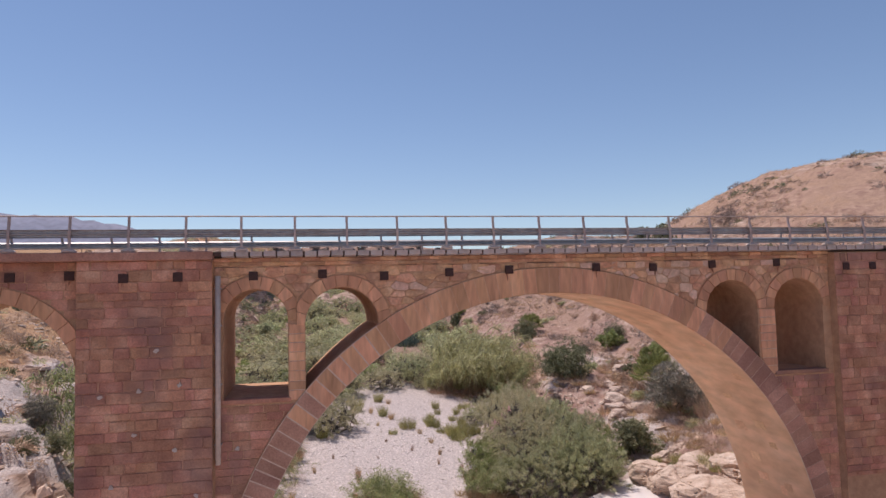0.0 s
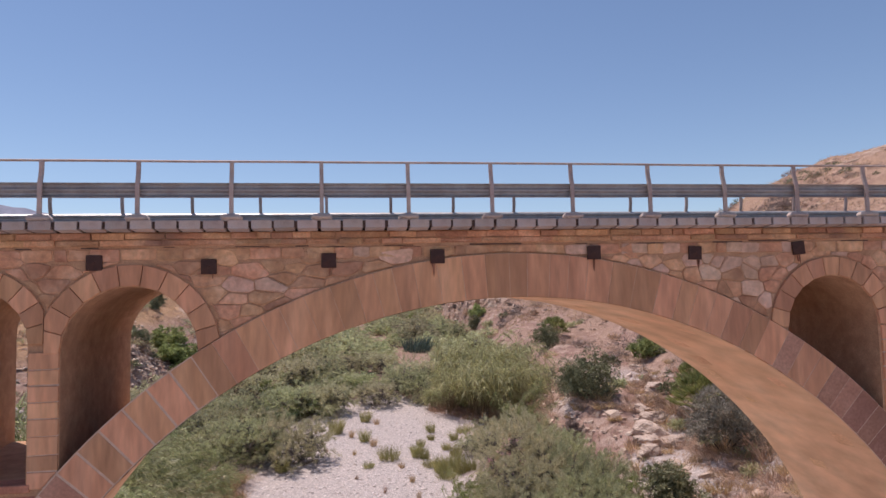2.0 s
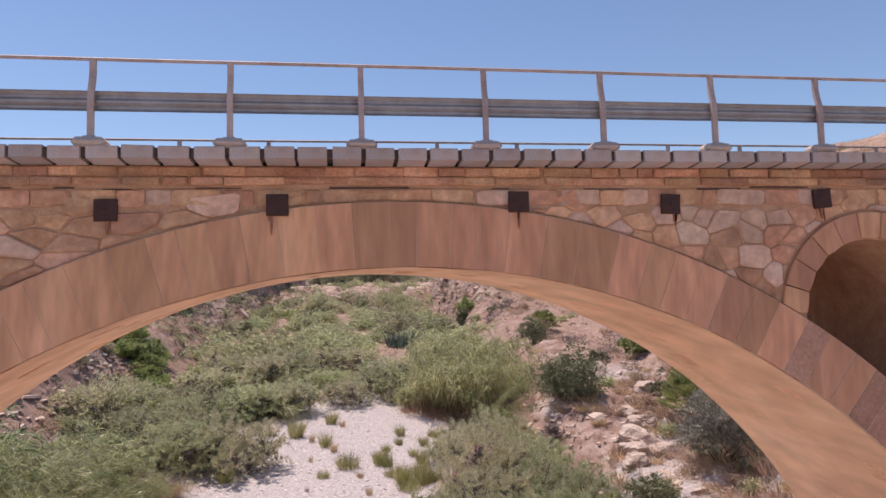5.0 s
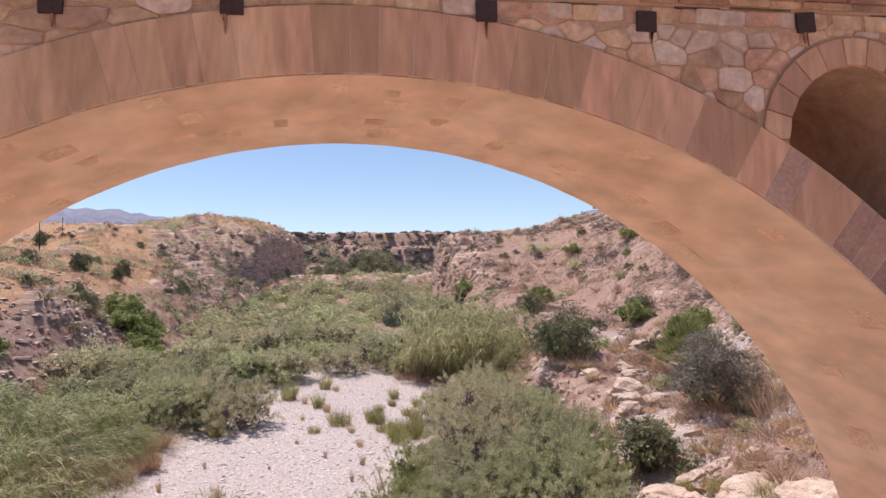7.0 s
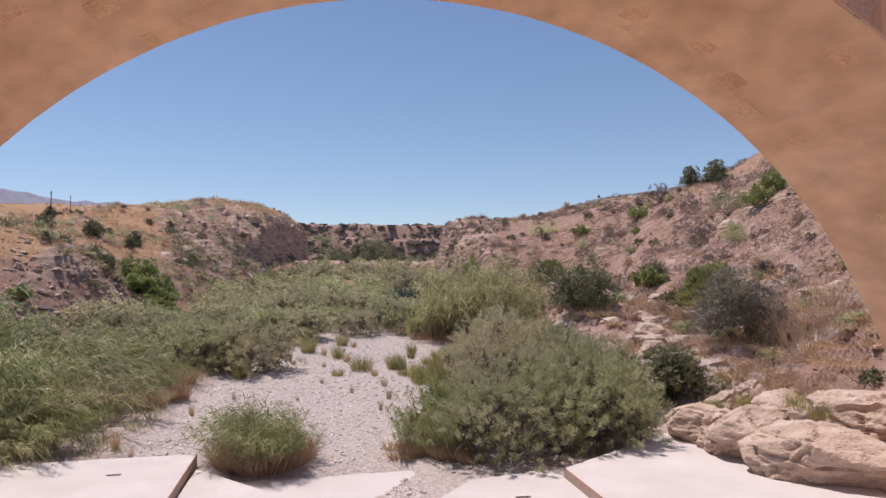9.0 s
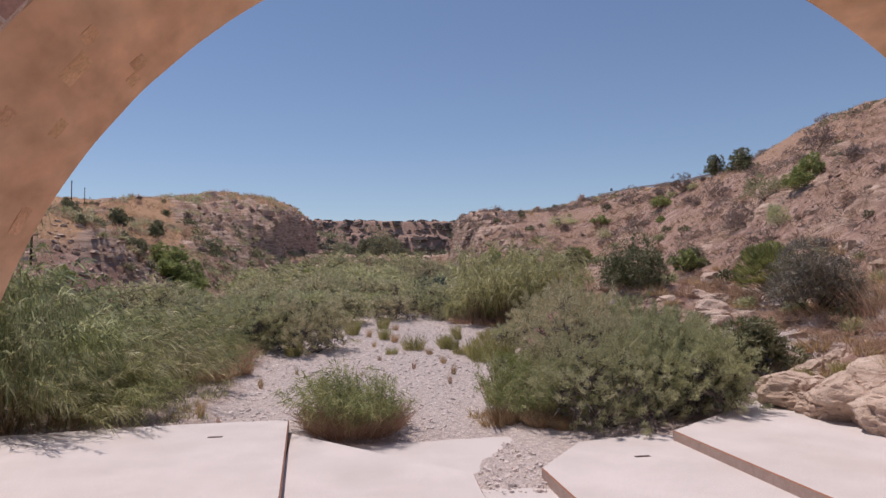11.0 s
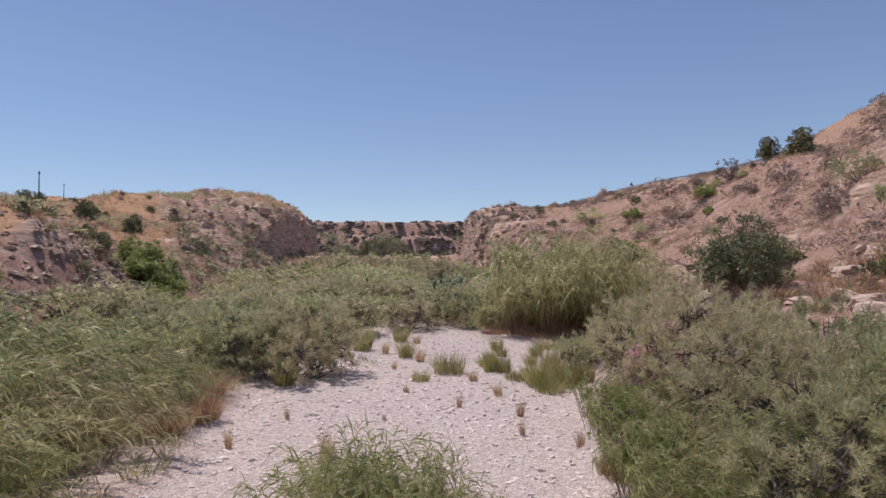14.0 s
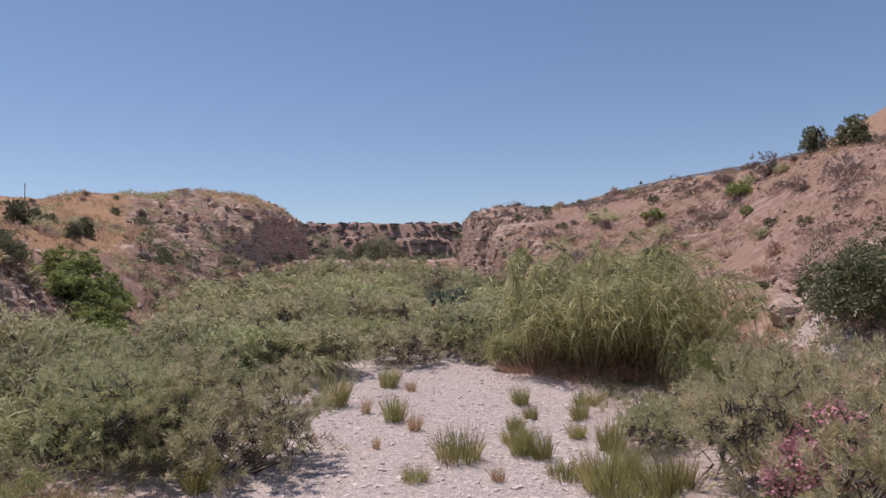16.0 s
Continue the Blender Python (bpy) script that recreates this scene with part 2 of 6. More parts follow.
def land(x, y):
    """Height of the ground, and how much it is river bed and rock, at arrays of x and y. The valley climbs gently upstream."""
    x, y = (np.asarray(x, float) - 0.4) / 1.01, (np.asarray(y, float) - 1.5) / 1.018
    climb = 0.2 + np.interp(y, (-60, 0, 200, 330), (-3.27, 0, 10.9, 14.2))
    bend = 1.6 * fbm(x * 0 + 3, y, 14, 3)
    left = np.interp(y, (-80, 0, 20, 50, 80, 110, 150, 185, 212, 230, 248, 300), (-16, -15, -16, -18.5, -14.5, -14.0, -15.0, -13.5, -9.5, -6.5, -40, -110)) + bend
    right = np.interp(y, (-80, 0, 15, 37, 50, 63, 90, 155, 185, 200, 340), (20, 19.5, 16, 14.5, 16, 19, 22, 24.6, 31, 42, 80)) + bend
    crest = np.interp(y, (-80, 0, 8, 20, 42, 82, 168, 300), (40, 27, 29, 37, 46, 54, 72, 100))
    crest_z = np.interp(y, (-80, 0, 42, 82, 168, 300), (14.0, 14.2, 14.4, 15.8, 19.4, 19.8))
    floor = -1.65 + 0.01 * np.clip(y - 40, 0, 150) + 0.25 * fbm(x, y, 9, 3)
    # left bank: a steep rocky slope that turns into a cliff
    cliff = step(112, 176, y)
    d = np.clip((left - x) / (26 - 16 * cliff), 0, None)
    rise = np.interp(d, (0, 0.2, 0.5, 1.0, 1.6, 9), (0, 0.31, 0.6, 0.87, 0.98, 1.12))
    sheer = np.interp(d + 0.24 * fbm(x, y, 8, 4), (0, 0.06, 0.22, 0.3, 0.6, 1.2, 9), (0, 0.12, 0.2, 0.68, 0.86, 0.96, 1.1))
    rise = rise + (sheer - rise) * cliff
    far_back = step(-60, -10, y)
    top_l = 15.2 - 4.6 * step(-30, -56, x) * (1 - step(90, 140, y)) + 1.6 * fbm(x, y, 38, 3) + 2.3 * step(100, 150, y) + 3.8 * step(158, 196, y) - 1.3 * step(200, 232, y) - 2.4 * step(-38, -58, x) * step(100, 140, y)
    zl = rise * top_l * (0.55 + 0.45 * far_back)
    # right bank: scree below a road, and a cliff further on
    s = np.clip((x - right) / np.maximum(crest - right, 4), 0, 1.0)
    scree = np.interp(s, (0, 0.2, 0.36, 0.7, 1), (0, 0.11, 0.19, 0.56, 1))
    shelf = np.interp(s, (0, 0.17, 0.45, 0.7, 1), (0, 0.25, 0.27, 0.56, 1))
    scree = scree + (shelf - scree) * step(20, 36, y)
    crag = np.interp(s, (0, 0.06, 0.14, 0.6, 1), (0, 0.6, 0.7, 0.78, 1))
    k = step(76, 146, y)
    zr = (scree * (1 - k) + crag * k) * (crest_z + 1.6)
    over = np.clip(x - crest - 8, 0, None)
    zr = zr + np.interp(over, (0, 14, 28, 55, 150), (0, 9.8, 15.2, 19.3, 26)) * step(22, 74, y) * (1 - step(88, 135, y - 0.25 * (x - 60)))
    # the head of the gorge
    zf = np.interp(y - 327 - 0.25 * x + 22 * fbm(x, y, 60, 4), (0, 22, 40, 45, 56, 61, 80, 700), (0, 5, 10, 18.5, 22, 29.5, 31, 34))
    up = np.maximum(np.maximum(zl, zr), zf)
    spur = np.exp(-(((x + 25) / 5.5) ** 2) - ((y - 57) / 8) ** 2)
    up = up + 3.0 * spur
    slope = step(0.3, 2.0, up)
    rocky = step(0.02, 0.5, fbm(x, y, 11, 4) + 0.25 * step(2, 6, up) - 0.3 * (x > 12) * (1 - step(0, 0.4, k * (s < 0.25))) - 0.6 * step(6.5, 9.5, up - 9.0 * step(100, 150, y) * step(-50, -34, x)) * (x < 0) * (y < 260) + 0.5 * np.maximum(np.maximum(cliff * (x < 5) * (up < 18), k * (s < 0.25)), spur) * slope)
    z = floor + up
    z = z + slope * (0.9 * fbm(x, y, 7, 4) + rocky * (1.1 * fbm(x, y, 3.6, 4, True)))
    z = z + slope * 0.22 * fbm(x, y, 1.3, 3)
    band = 1.25
    ph = (z + 0.5 * fbm(x, y, 16, 2)) / band
    ledge = (np.floor(ph) + step(0.25, 0.75, ph - np.floor(ph)) - ph) * band
    z = z + ledge * slope * rocky * 0.85
    far = step(600, 1400, np.hypot(x, y))
    z = z * (1 - far) + far * (24 + 6 * fbm(x, y, 260, 3))
    # the gravel bed winds and narrows upstream
    mid = np.interp(y, (-80, 0, 15, 25, 36, 47, 54, 70), (3, 3, 0.8, 1.0, 2.0, 4.6, 3.8, 6)) + 0.7 * fbm(x * 0, y, 5, 2)
    half = np.interp(y, (-80, 0, 15, 25, 36, 47, 54, 60, 62), (9, 8, 7.6, 7.0, 7.4, 6.4, 4.4, 1.2, -3))
    bed = 1 - step(-0.5, 0.9, np.abs(x - mid) - half + 1.4 * fbm(x, y, 2.5, 3))
    z = z + 0.28 * (1 - bed) * (1 - slope)
    z = z + climb
    # the ground is dug out under the concrete apron
    dug = np.where(np.abs(x - 3.5) < 7.4, -0.75, -0.45)
    inside = (1 - step(14, 17.5, np.abs(x - 3.0))) * (1 - step(8.5 + 5 * step(6.5, 8, np.abs(x - 3.5)), 11.5 + 5 * step(6.5, 8, np.abs(x - 3.5)), y)) * step(-22, -16, y)
    z = np.where(z > dug, z + (dug - z) * inside, z)
    edge = 3.66 + 0.5 * (y - 11.5) + 0.7 * fbm(x, y, 1.6, 3)
    low = step(-3.4, -2.7, x) * (1 - step(edge - 0.3, edge + 0.3, x)) * step(8.6, 9.2, y + 0.4 * fbm(x, y, 0.9, 2)) * (1 - step(13.9, 15.0, y + 0.6 * fbm(x, y, 1.5, 2)))
    low = np.maximum(low, step(1.6, 2.0, x) * (1 - step(4.6, 5.0, x)) * (1 - step(7.6, 8.0, y + 0.4 * fbm(x, y, 0.9, 2))) * step(-16, -15, y))
    z = np.where(z > -0.87, z + (-0.87 - z) * low, z)
    # gravel washed over the low floor, with a ridge of rubble across the gap
    drift = np.maximum(step(edge - 0.3, edge + 0.3, x) * (1 - step(14, 16, y)), step(1.7, 2.1, x) * (1 - step(8.3, 8.8, y))) * (1 - step(6.5, 8, x)) * step(7.8, 8.3, y + 0.4 * fbm(x, y, 0.9, 2))
    heap = -0.72 + 0.12 * fbm(x, y, 1.2, 3)
    z = np.where(z < heap, z + (heap - z) * drift, z)
    return z, bed, rocky * slope, slope


def height(x, y):
    return float(land(np.array([x]), np.array([y]))[0][0])


# ---- the ground ----
def ground_material():
    m = bpy.data.materials.new("valley_ground")
    m.use_nodes = True
    t = m.node_tree
    n, l = t.nodes, t.links
    b = n["Principled BSDF"]
    b.inputs["Roughness"].default_value, b.inputs["Specular IOR Level"].default_value = 0.95, 0.1
    co = n.new("ShaderNodeTexCoord")

    def noise_at(scale, detail=6, rough=0.6):
        q = n.new("ShaderNodeTexNoise")
        q.inputs["Scale"].default_value, q.inputs["Detail"].default_value, q.inputs["Roughness"].default_value = scale, detail, rough
        l.new(co.outputs["Object"], q.inputs["Vector"])
        return q

    def ramp(src, stops):
        r = n.new("ShaderNodeValToRGB")
        e = r.color_ramp.elements
        while len(e) < len(stops):
            e.new(0.5)
        for k, (p, c) in enumerate(stops):
            e[k].position, e[k].color = p, (*c, 1)
        l.new(src.outputs[0], r.inputs[0])
        return r

    def mix(fac, a, b2):
        x = n.new("ShaderNodeMixRGB")
        l.new(fac, x.inputs[0])
        l.new(a, x.inputs[1])
        l.new(b2, x.inputs[2])
        return x.outputs[0]

    def mask(name, lo, hi, jitter):
        a = n.new("ShaderNodeAttribute")
        a.attribute_name = name
        s = n.new("ShaderNodeMath")
        s.operation, s.inputs[1].default_value = "MULTIPLY_ADD", 0.7
        l.new(jitter.outputs[0], s.inputs[0])
        l.new(a.outputs["Fac"], s.inputs[2])
        r = n.new("ShaderNodeMapRange")
        r.inputs[1].default_value, r.inputs[2].default_value = lo + 0.35, hi + 0.35
        l.new(s.outputs[0], r.inputs[0])
        return r.outputs[0]

    big, mid, fine, grit = noise_at(0.12), noise_at(0.9), noise_at(5.5, 8, 0.7), noise_at(22, 4)
    soil = ramp(mid, [(0.3, (0.24, 0.142, 0.115)), (0.48, (0.36, 0.225, 0.182)), (0.68, (0.53, 0.385, 0.32))])
    grass = ramp(fine, [(0.3, (0.31, 0.17, 0.095)), (0.5, (0.47, 0.285, 0.17)), (0.7, (0.59, 0.4, 0.255))])
    straw = ramp(fine, [(0.3, (0.25, 0.147, 0.107)), (0.5, (0.38, 0.245, 0.185)), (0.7, (0.49, 0.345, 0.27))])
    strata_map, strata = n.new("ShaderNodeMapping"), noise_at(1.0, 7, 0.65)
    strata_map.inputs["Scale"].default_value = (0.35, 0.35, 2.6)
    l.new(co.outputs["Object"], strata_map.inputs[0])
    l.new(strata_map.outputs[0], strata.inputs["Vector"])
    rock = ramp(strata, [(0.36, (0.19, 0.12, 0.09)), (0.45, (0.38, 0.255, 0.195)), (0.58, (0.55, 0.4, 0.32)), (0.7, (0.66, 0.51, 0.42))])
    stone = n.new("ShaderNodeTexVoronoi")
    stone.inputs["Scale"].default_value = 13
    l.new(co.outputs["Object"], stone.inputs["Vector"])
    gravel = ramp(fine, [(0.3, (0.5, 0.41, 0.38)), (0.5, (0.61, 0.515, 0.48)), (0.7, (0.69, 0.595, 0.56))])
    cobble = n.new("ShaderNodeTexVoronoi")
    cobble.inputs["Scale"].default_value = 4.5
    l.new(co.outputs["Object"], cobble.inputs["Vector"])
    gravel_colour = gravel.outputs[0]
    # gaps between stones darkened in the colour, for shadows of unmodelled pebbles
    for src, dark in ((stone, 0.8), (cobble, 0.88)):
        gap_shade, times_ = n.new("ShaderNodeMapRange"), n.new("ShaderNodeMixRGB")
        gap_shade.inputs[1].default_value, gap_shade.inputs[2].default_value, gap_shade.inputs[3].default_value, gap_shade.inputs[4].default_value = 0.3, 0.62, 1.08, dark
        l.new(src.outputs["Distance"], gap_shade.inputs[0])
        times_.blend_type, times_.inputs[0].default_value = "MULTIPLY", 1.0
        l.new(gravel_colour, times_.inputs[1])
        l.new(gap_shade.outputs[0], times_.inputs[2])
        gravel_colour = times_.outputs[0]
    pick = n.new("ShaderNodeMapRange")
    pick.inputs[1].default_value, pick.inputs[2].default_value = 0.44, 0.6
    l.new(big.outputs[0], pick.inputs[0])
    colour = mix(pick.outputs[0], soil.outputs[0], straw.outputs[0])
    colour = mix(mask("turf", 0.2, 0.8, mid), colour, grass.outputs[0])
    colour = mix(mask("rock", 0.25, 0.7, mid), colour, rock.outputs[0])
    colour = mix(mask("bed", 0.3, 0.75, fine), colour, gravel_colour)
    hsv = n.new("ShaderNodeHueSaturation")
    v = n.new("ShaderNodeMath")
    v.operation, v.inputs[1].default_value, v.inputs[2].default_value = "MULTIPLY_ADD", 0.5, 0.75
    l.new(grit.outputs[0], v.inputs[0])
    l.new(v.outputs[0], hsv.inputs["Value"])
    l.new(colour, hsv.inputs["Color"])
    l.new(hsv.outputs[0], b.inputs["Base Color"])
    add = n.new("ShaderNodeMath")
    add.operation = "ADD"
    l.new(fine.outputs[0], add.inputs[0])
    l.new(stone.outputs["Distance"], add.inputs[1])
    more, part_rock = n.new("ShaderNodeMath"), n.new("ShaderNodeAttribute")
    part_rock.attribute_name = "rock"
    scaled = n.new("ShaderNodeMath")
    scaled.operation, more.operation = "MULTIPLY", "MULTIPLY_ADD"
    scaled.inputs[1].default_value = 4.0
    l.new(part_rock.outputs["Fac"], scaled.inputs[0])
    l.new(strata.outputs[0], more.inputs[0])
    l.new(scaled.outputs[0], more.inputs[1])
    l.new(add.outputs[0], more.inputs[2])
    add = more
    bp = n.new("ShaderNodeBump")
    bp.inputs["Strength"].default_value, bp.inputs["Distance"].default_value = 0.7, 0.09
    l.new(add.outputs[0], bp.inputs["Height"])
    l.new(bp.outputs[0], b.inputs["Normal"])
    return m


def spaced(stops):
    """Coordinates whose step grows from stretch to stretch."""
    out = []
    for (a, da), (b, _) in zip(stops, stops[1:]):
        out += list(np.linspace(a, b, max(2, int(round((b - a) / da))), endpoint=False))
    return np.array(out + [stops[-1][0]])


gx = spaced([(-3000, 300), (-300, 12), (-90, 1.2), (-34, 0.36), (34, 0.7), (70, 1.2), (130, 12), (400, 300), (3000, 1)])
gy = spaced([(-1200, 200), (-200, 12), (-40, 2), (4, 0.34), (62, 0.75), (150, 1.5), (250, 4), (320, 3), (440, 12), (640, 200), (4200, 1)])
GX, GY = np.meshgrid(gx, gy)
gz, gbed, grock, gslope = land(GX, GY)
idx = np.arange(GX.size).reshape(GX.shape)
gfaces = np.stack([idx[:-1, :-1], idx[:-1, 1:], idx[1:, 1:], idx[1:, :-1]], -1).reshape(-1, 4)
M_GROUND = ground_material()
gme = mesh_np("ground", np.stack([GX, GY, gz], -1).reshape(-1, 3), gfaces, M_GROUND, True)
for key, values in (("bed", np.maximum(np.maximum(gbed, 0.62 * (1 - gslope) * (1 - step(45, 75, GY))), 0.68 * step(-0.2, 0.1, fbm(GX, GY, 5, 3)) * step(16.5, 19, GX) * (1 - step(28, 34, GX)) * step(14, 20, GY) * (1 - step(44, 56, GY))) + 0.75 * step(-0.3, 0.05, fbm(GX, GY, 4, 3)) * step(-14, -17, GX) * step(-42, -34, GX) * step(-4, 4, GY) * (1 - step(34, 44, GY))), ("rock", grock * (1 - 0.85 * step(290, 325, GY))), ("turf", step(3.8, 7.5, gz - 0.0545 * GY - 9.0 * step(100, 150, GY) * step(-50, -34, GX)) * (GX < 0) * (GY > 20) * (GY < 260) + step(96, 106, GY - 327 - 0.25 * GX) * (GY > 300) + 0.35 * step(0, 6, GX - 63 - 0.21 * (GY - 82)) * (GX > 0) * (GY > 30) * (GY < 195))):
    gme.attributes.new(key, "FLOAT", "POINT").data.foreach_set("value", values.astype(np.float32).ravel())
tagged(new("ground", gme), "dry valley floor, pale gravel bed and rocky pinkish slopes", "ground", kind="structure")


# ---- the bridge ----
FACE, BACK = 0.28, 5.35
AX, AZ, AR = 4.56, 0.445, 12.52
BX, BZ, BR = 4.33, 0.41, 12.58
EX, EZ, ER = 4.49, 0.48, 13.53
OPEN = [(-7.5, 12.17, 1.2, 9.2), (-4.21, 11.95, 1.43, None), (13.05, 12.03, 1.29, None), (16.45, 12.06, 1.28, 9.2)]
SIDE = (-16.9, 9.95, 3.15)
bridge = tagged(new("bridge"), "red sandstone arch bridge with spandrel arches over a dry riverbed", "bridge")


def arc(cx, cz, r, a0, a1, n):
    return [(cx + r * math.cos(radians(a0 + (a1 - a0) * k / n)), cz + r * math.sin(radians(a0 + (a1 - a0) * k / n))) for k in range(n + 1)]


def opening_loop(cx, cz, r, sill):
    top = arc(cx, cz, r, 0, 180, 20)
    if sill is not None:
        return top + [(cx - r, sill), (cx + r, sill)]
    zs = lambda x: EZ + math.sqrt(ER**2 - (x - EX) ** 2) - 0.02
    return top + [(x, zs(x)) for x in np.linspace(cx - r, cx + r, 12)]


def build_core():
    main = arc(AX, AZ, AR, 180, 0, 96)
    side = arc(*SIDE, 180, 0, 30)
    outer = [(-36, -5), (SIDE[0] - SIDE[2], -5)] + side + [(SIDE[0] + SIDE[2], -5), (AX - AR, -5)] + main + [(AX + AR, -5), (40, -5), (40, 14.55), (-36, 14.55)]
    loops = [outer] + [opening_loop(*o) for o in OPEN]
    bm = bmesh.new()
    rings = []
    for loop in loops:
        vs = [bm.verts.new((x, FACE + 0.014, z)) for x, z in loop]
        for a, b in zip(vs, vs[1:] + vs[:1]):
            bm.edges.new((a, b))
        rings.append(vs)
    fill = bmesh.ops.triangle_fill(bm, use_beauty=True, use_dissolve=False, edges=list(bm.edges), normal=(0, -1, 0))
    fronts = [f for f in fill["geom"] if isinstance(f, bmesh.types.BMFace)]
    def behind(v):
        d = math.hypot(v.co.x - AX, v.co.z - AZ)
        if abs(d - AR) < 0.01 and v.co.z > AZ - 0.01:
            return (BX + BR * (v.co.x - AX) / d, BACK, BZ + BR * (v.co.z - AZ) / d)
        return (v.co.x, BACK, v.co.z)

    back = {v: bm.verts.new(behind(v)) for vs in rings for v in vs}
    for f in fronts:
        bm.faces.new([back[v] for v in reversed(f.verts)])
    soffit = bmesh.new()
    for n_, vs in enumerate(rings):
        for a, b in zip(vs, vs[1:] + vs[:1]):
            on_main = n_ == 0 and all(abs(math.hypot(v.co.x - AX, v.co.z - AZ) - AR) < 0.01 for v in (a, b))
            if not on_main:
                bm.faces.new((a, b, back[b], back[a]))
    bmesh.ops.recalc_face_normals(bm, faces=list(bm.faces))
    # the barrel under the main arch, slightly uneven
    ny, na = 12, 150
    grid = []
    for i in range(na + 1):
        a = radians(180 - 180 * i / na)
        row = []
        for j in range(ny + 1):
            y = FACE - 0.02 + (BACK - FACE + 0.02) * j / ny
            r = AR - 0.012 + 0.012 * noise.noise((i * 0.35, y * 0.8, 2.0))
            f = j / ny
            r += f * (BR - AR)
            row.append(soffit.verts.new((AX + f * (BX - AX) + r * math.cos(a), y, AZ + f * (BZ - AZ) + r * math.sin(a))))
        grid.append(row)
    for i in range(na):
        for j in range(ny):
            soffit.faces.new((grid[i][j], grid[i + 1][j], grid[i + 1][j + 1], grid[i][j + 1])).smooth = True
    return bm, soffit


core_bm, soffit_bm = build_core()
masonry = part("masonry", core_bm, M_DARKMORTAR, bridge, "mortared core of the walls")
barrel = part("arch_soffit", soffit_bm, M_SOFFIT, bridge, "ochre rendered underside of the main arch")


def barrel_patch(a0, a1, y0, y1, lift):
    """A thin worn piece of facing on the underside of the arch, between two angles and two depths."""
    verts = []
    for proud in (0.0, lift):
        for y in (y0, y1):
            for k in range(4):
                a, f = radians(a0 + (a1 - a0) * k / 3), (y - FACE + 0.02) / (BACK - FACE + 0.02)
                r = AR - 0.008 + f * (BR - AR) - proud * (0.6 if k in (0, 3) else 1.0)
                verts.append((AX + f * (BX - AX) + r * math.cos(a), y, AZ + f * (BZ - AZ) + r * math.sin(a)))
    faces = [(8 + k, 9 + k, 13 + k, 12 + k) for k in range(3)] + [(k, k + 1, 9 + k, 8 + k) for k in range(3)] + [(4 + k, 12 + k, 13 + k, 5 + k) for k in range(3)] + [(0, 8, 12, 4), (3, 7, 15, 11)]
    return mesh_of("facing_stone", verts, faces, mat=M_FACING)


for _ in range(64):
    a, y = random.uniform(12, 168), FACE + 0.15 + (BACK - FACE - 0.8) * random.random() ** 1.4
    w, d = random.uniform(1.2, 2.6), random.uniform(0.3, 0.75)
    part("facing_stone", barrel_patch(a, a + w, y, y + d, random.uniform(0.006, 0.016)), None, barrel)
for x0, x1 in ((-13.72, -9.05), (18.15, 24.5)):
    part("pilaster", box(bmesh.new(), x0, x1, -0.1, FACE + 0.05, -5, 14.5), M_DARKMORTAR, bridge)
bm = bmesh.new()
box(bm, -36, 40, 0.3, BACK + 0.1, 14.5, 14.72)
part("deck", bm, M_ASPHALT, bridge, "asphalt road deck")
bm = bmesh.new()
box(bm, -36, 40, BACK - 0.2, BACK + 0.5, 14.5, 14.82)
part("far_coping", bm, M_COPING, bridge)

# sills of the spandrel openings
for cx, cz, r, sill in OPEN:
    if sill:
        bm = box(bmesh.new(), cx - r - 0.12, cx + r + 0.1, FACE - 0.06, FACE + 0.5, sill - 0.16, sill + 0.012, 0.02)
        part("sill", bm, M_STONE, bridge)

# coping stones, notched joints and the courses below them
coping = part("coping", box(bmesh.new(), -36, 40, -0.1, 0.4, 14.65, 14.79), M_GAP, bridge, "row of pale coping stones")


def coping_stone():
    verts, faces = [], []
    prof = [(-0.16, 14.625), (-0.16, 14.8), (-0.145, 14.815), (0.4, 14.815), (0.4, 14.59), (0.22, 14.59)]
    for x in (-0.22, 0.22):
        verts += [(x, y, z) for y, z in prof]
    n = len(prof)
    faces = [tuple(range(n)), tuple(range(2 * n - 1, n - 1, -1))] + [(k, n + k, n + (k + 1) % n, (k + 1) % n) for k in range(n)]
    return mesh_of("coping_stone", verts, faces, mat=M_COPING)


shared = [coping_stone() for _ in range(4)]
for k, me in enumerate(shared):
    for v in me.vertices:
        v.co.y += random.uniform(-0.008, 0.008)
        v.co.z += random.uniform(-0.006, 0.006)
for k in range(-18, 42):
    if -9.0 < -0.56 + 0.51 * k < 24:
        ob = part("coping_stone", random.choice(shared), M_COPING, coping)
        ob.location = (-0.32 + 0.51 * k + random.uniform(-0.012, 0.012), random.uniform(-0.012, 0.012), random.uniform(-0.006, 0.006))
bm = box(bmesh.new(), -36, -9.02, -0.3, 0.3, 14.5, 14.82, 0.03)
part("pier_coping", bm, M_DARKVOUSSOIR, bridge)


def lay(polys, name, front, mat, parent, chamfer=0.018, gap=0.012, wobble=0.006, round_=0.0, proud=0.018, depth=0.16):
    for p in polys:
        if len(p) < 3:
            continue
        p = shrink(p, gap)
        if len(p) < 3 or area(p) < 0.006:
            continue
        if round_:
            p = cut_corners(p, round_)
        f = front - random.uniform(0, proud)
        me = stone_mesh(name, p, f, front + depth, chamfer, mat, wobble)
        if me:
            part(name, me, mat, parent)


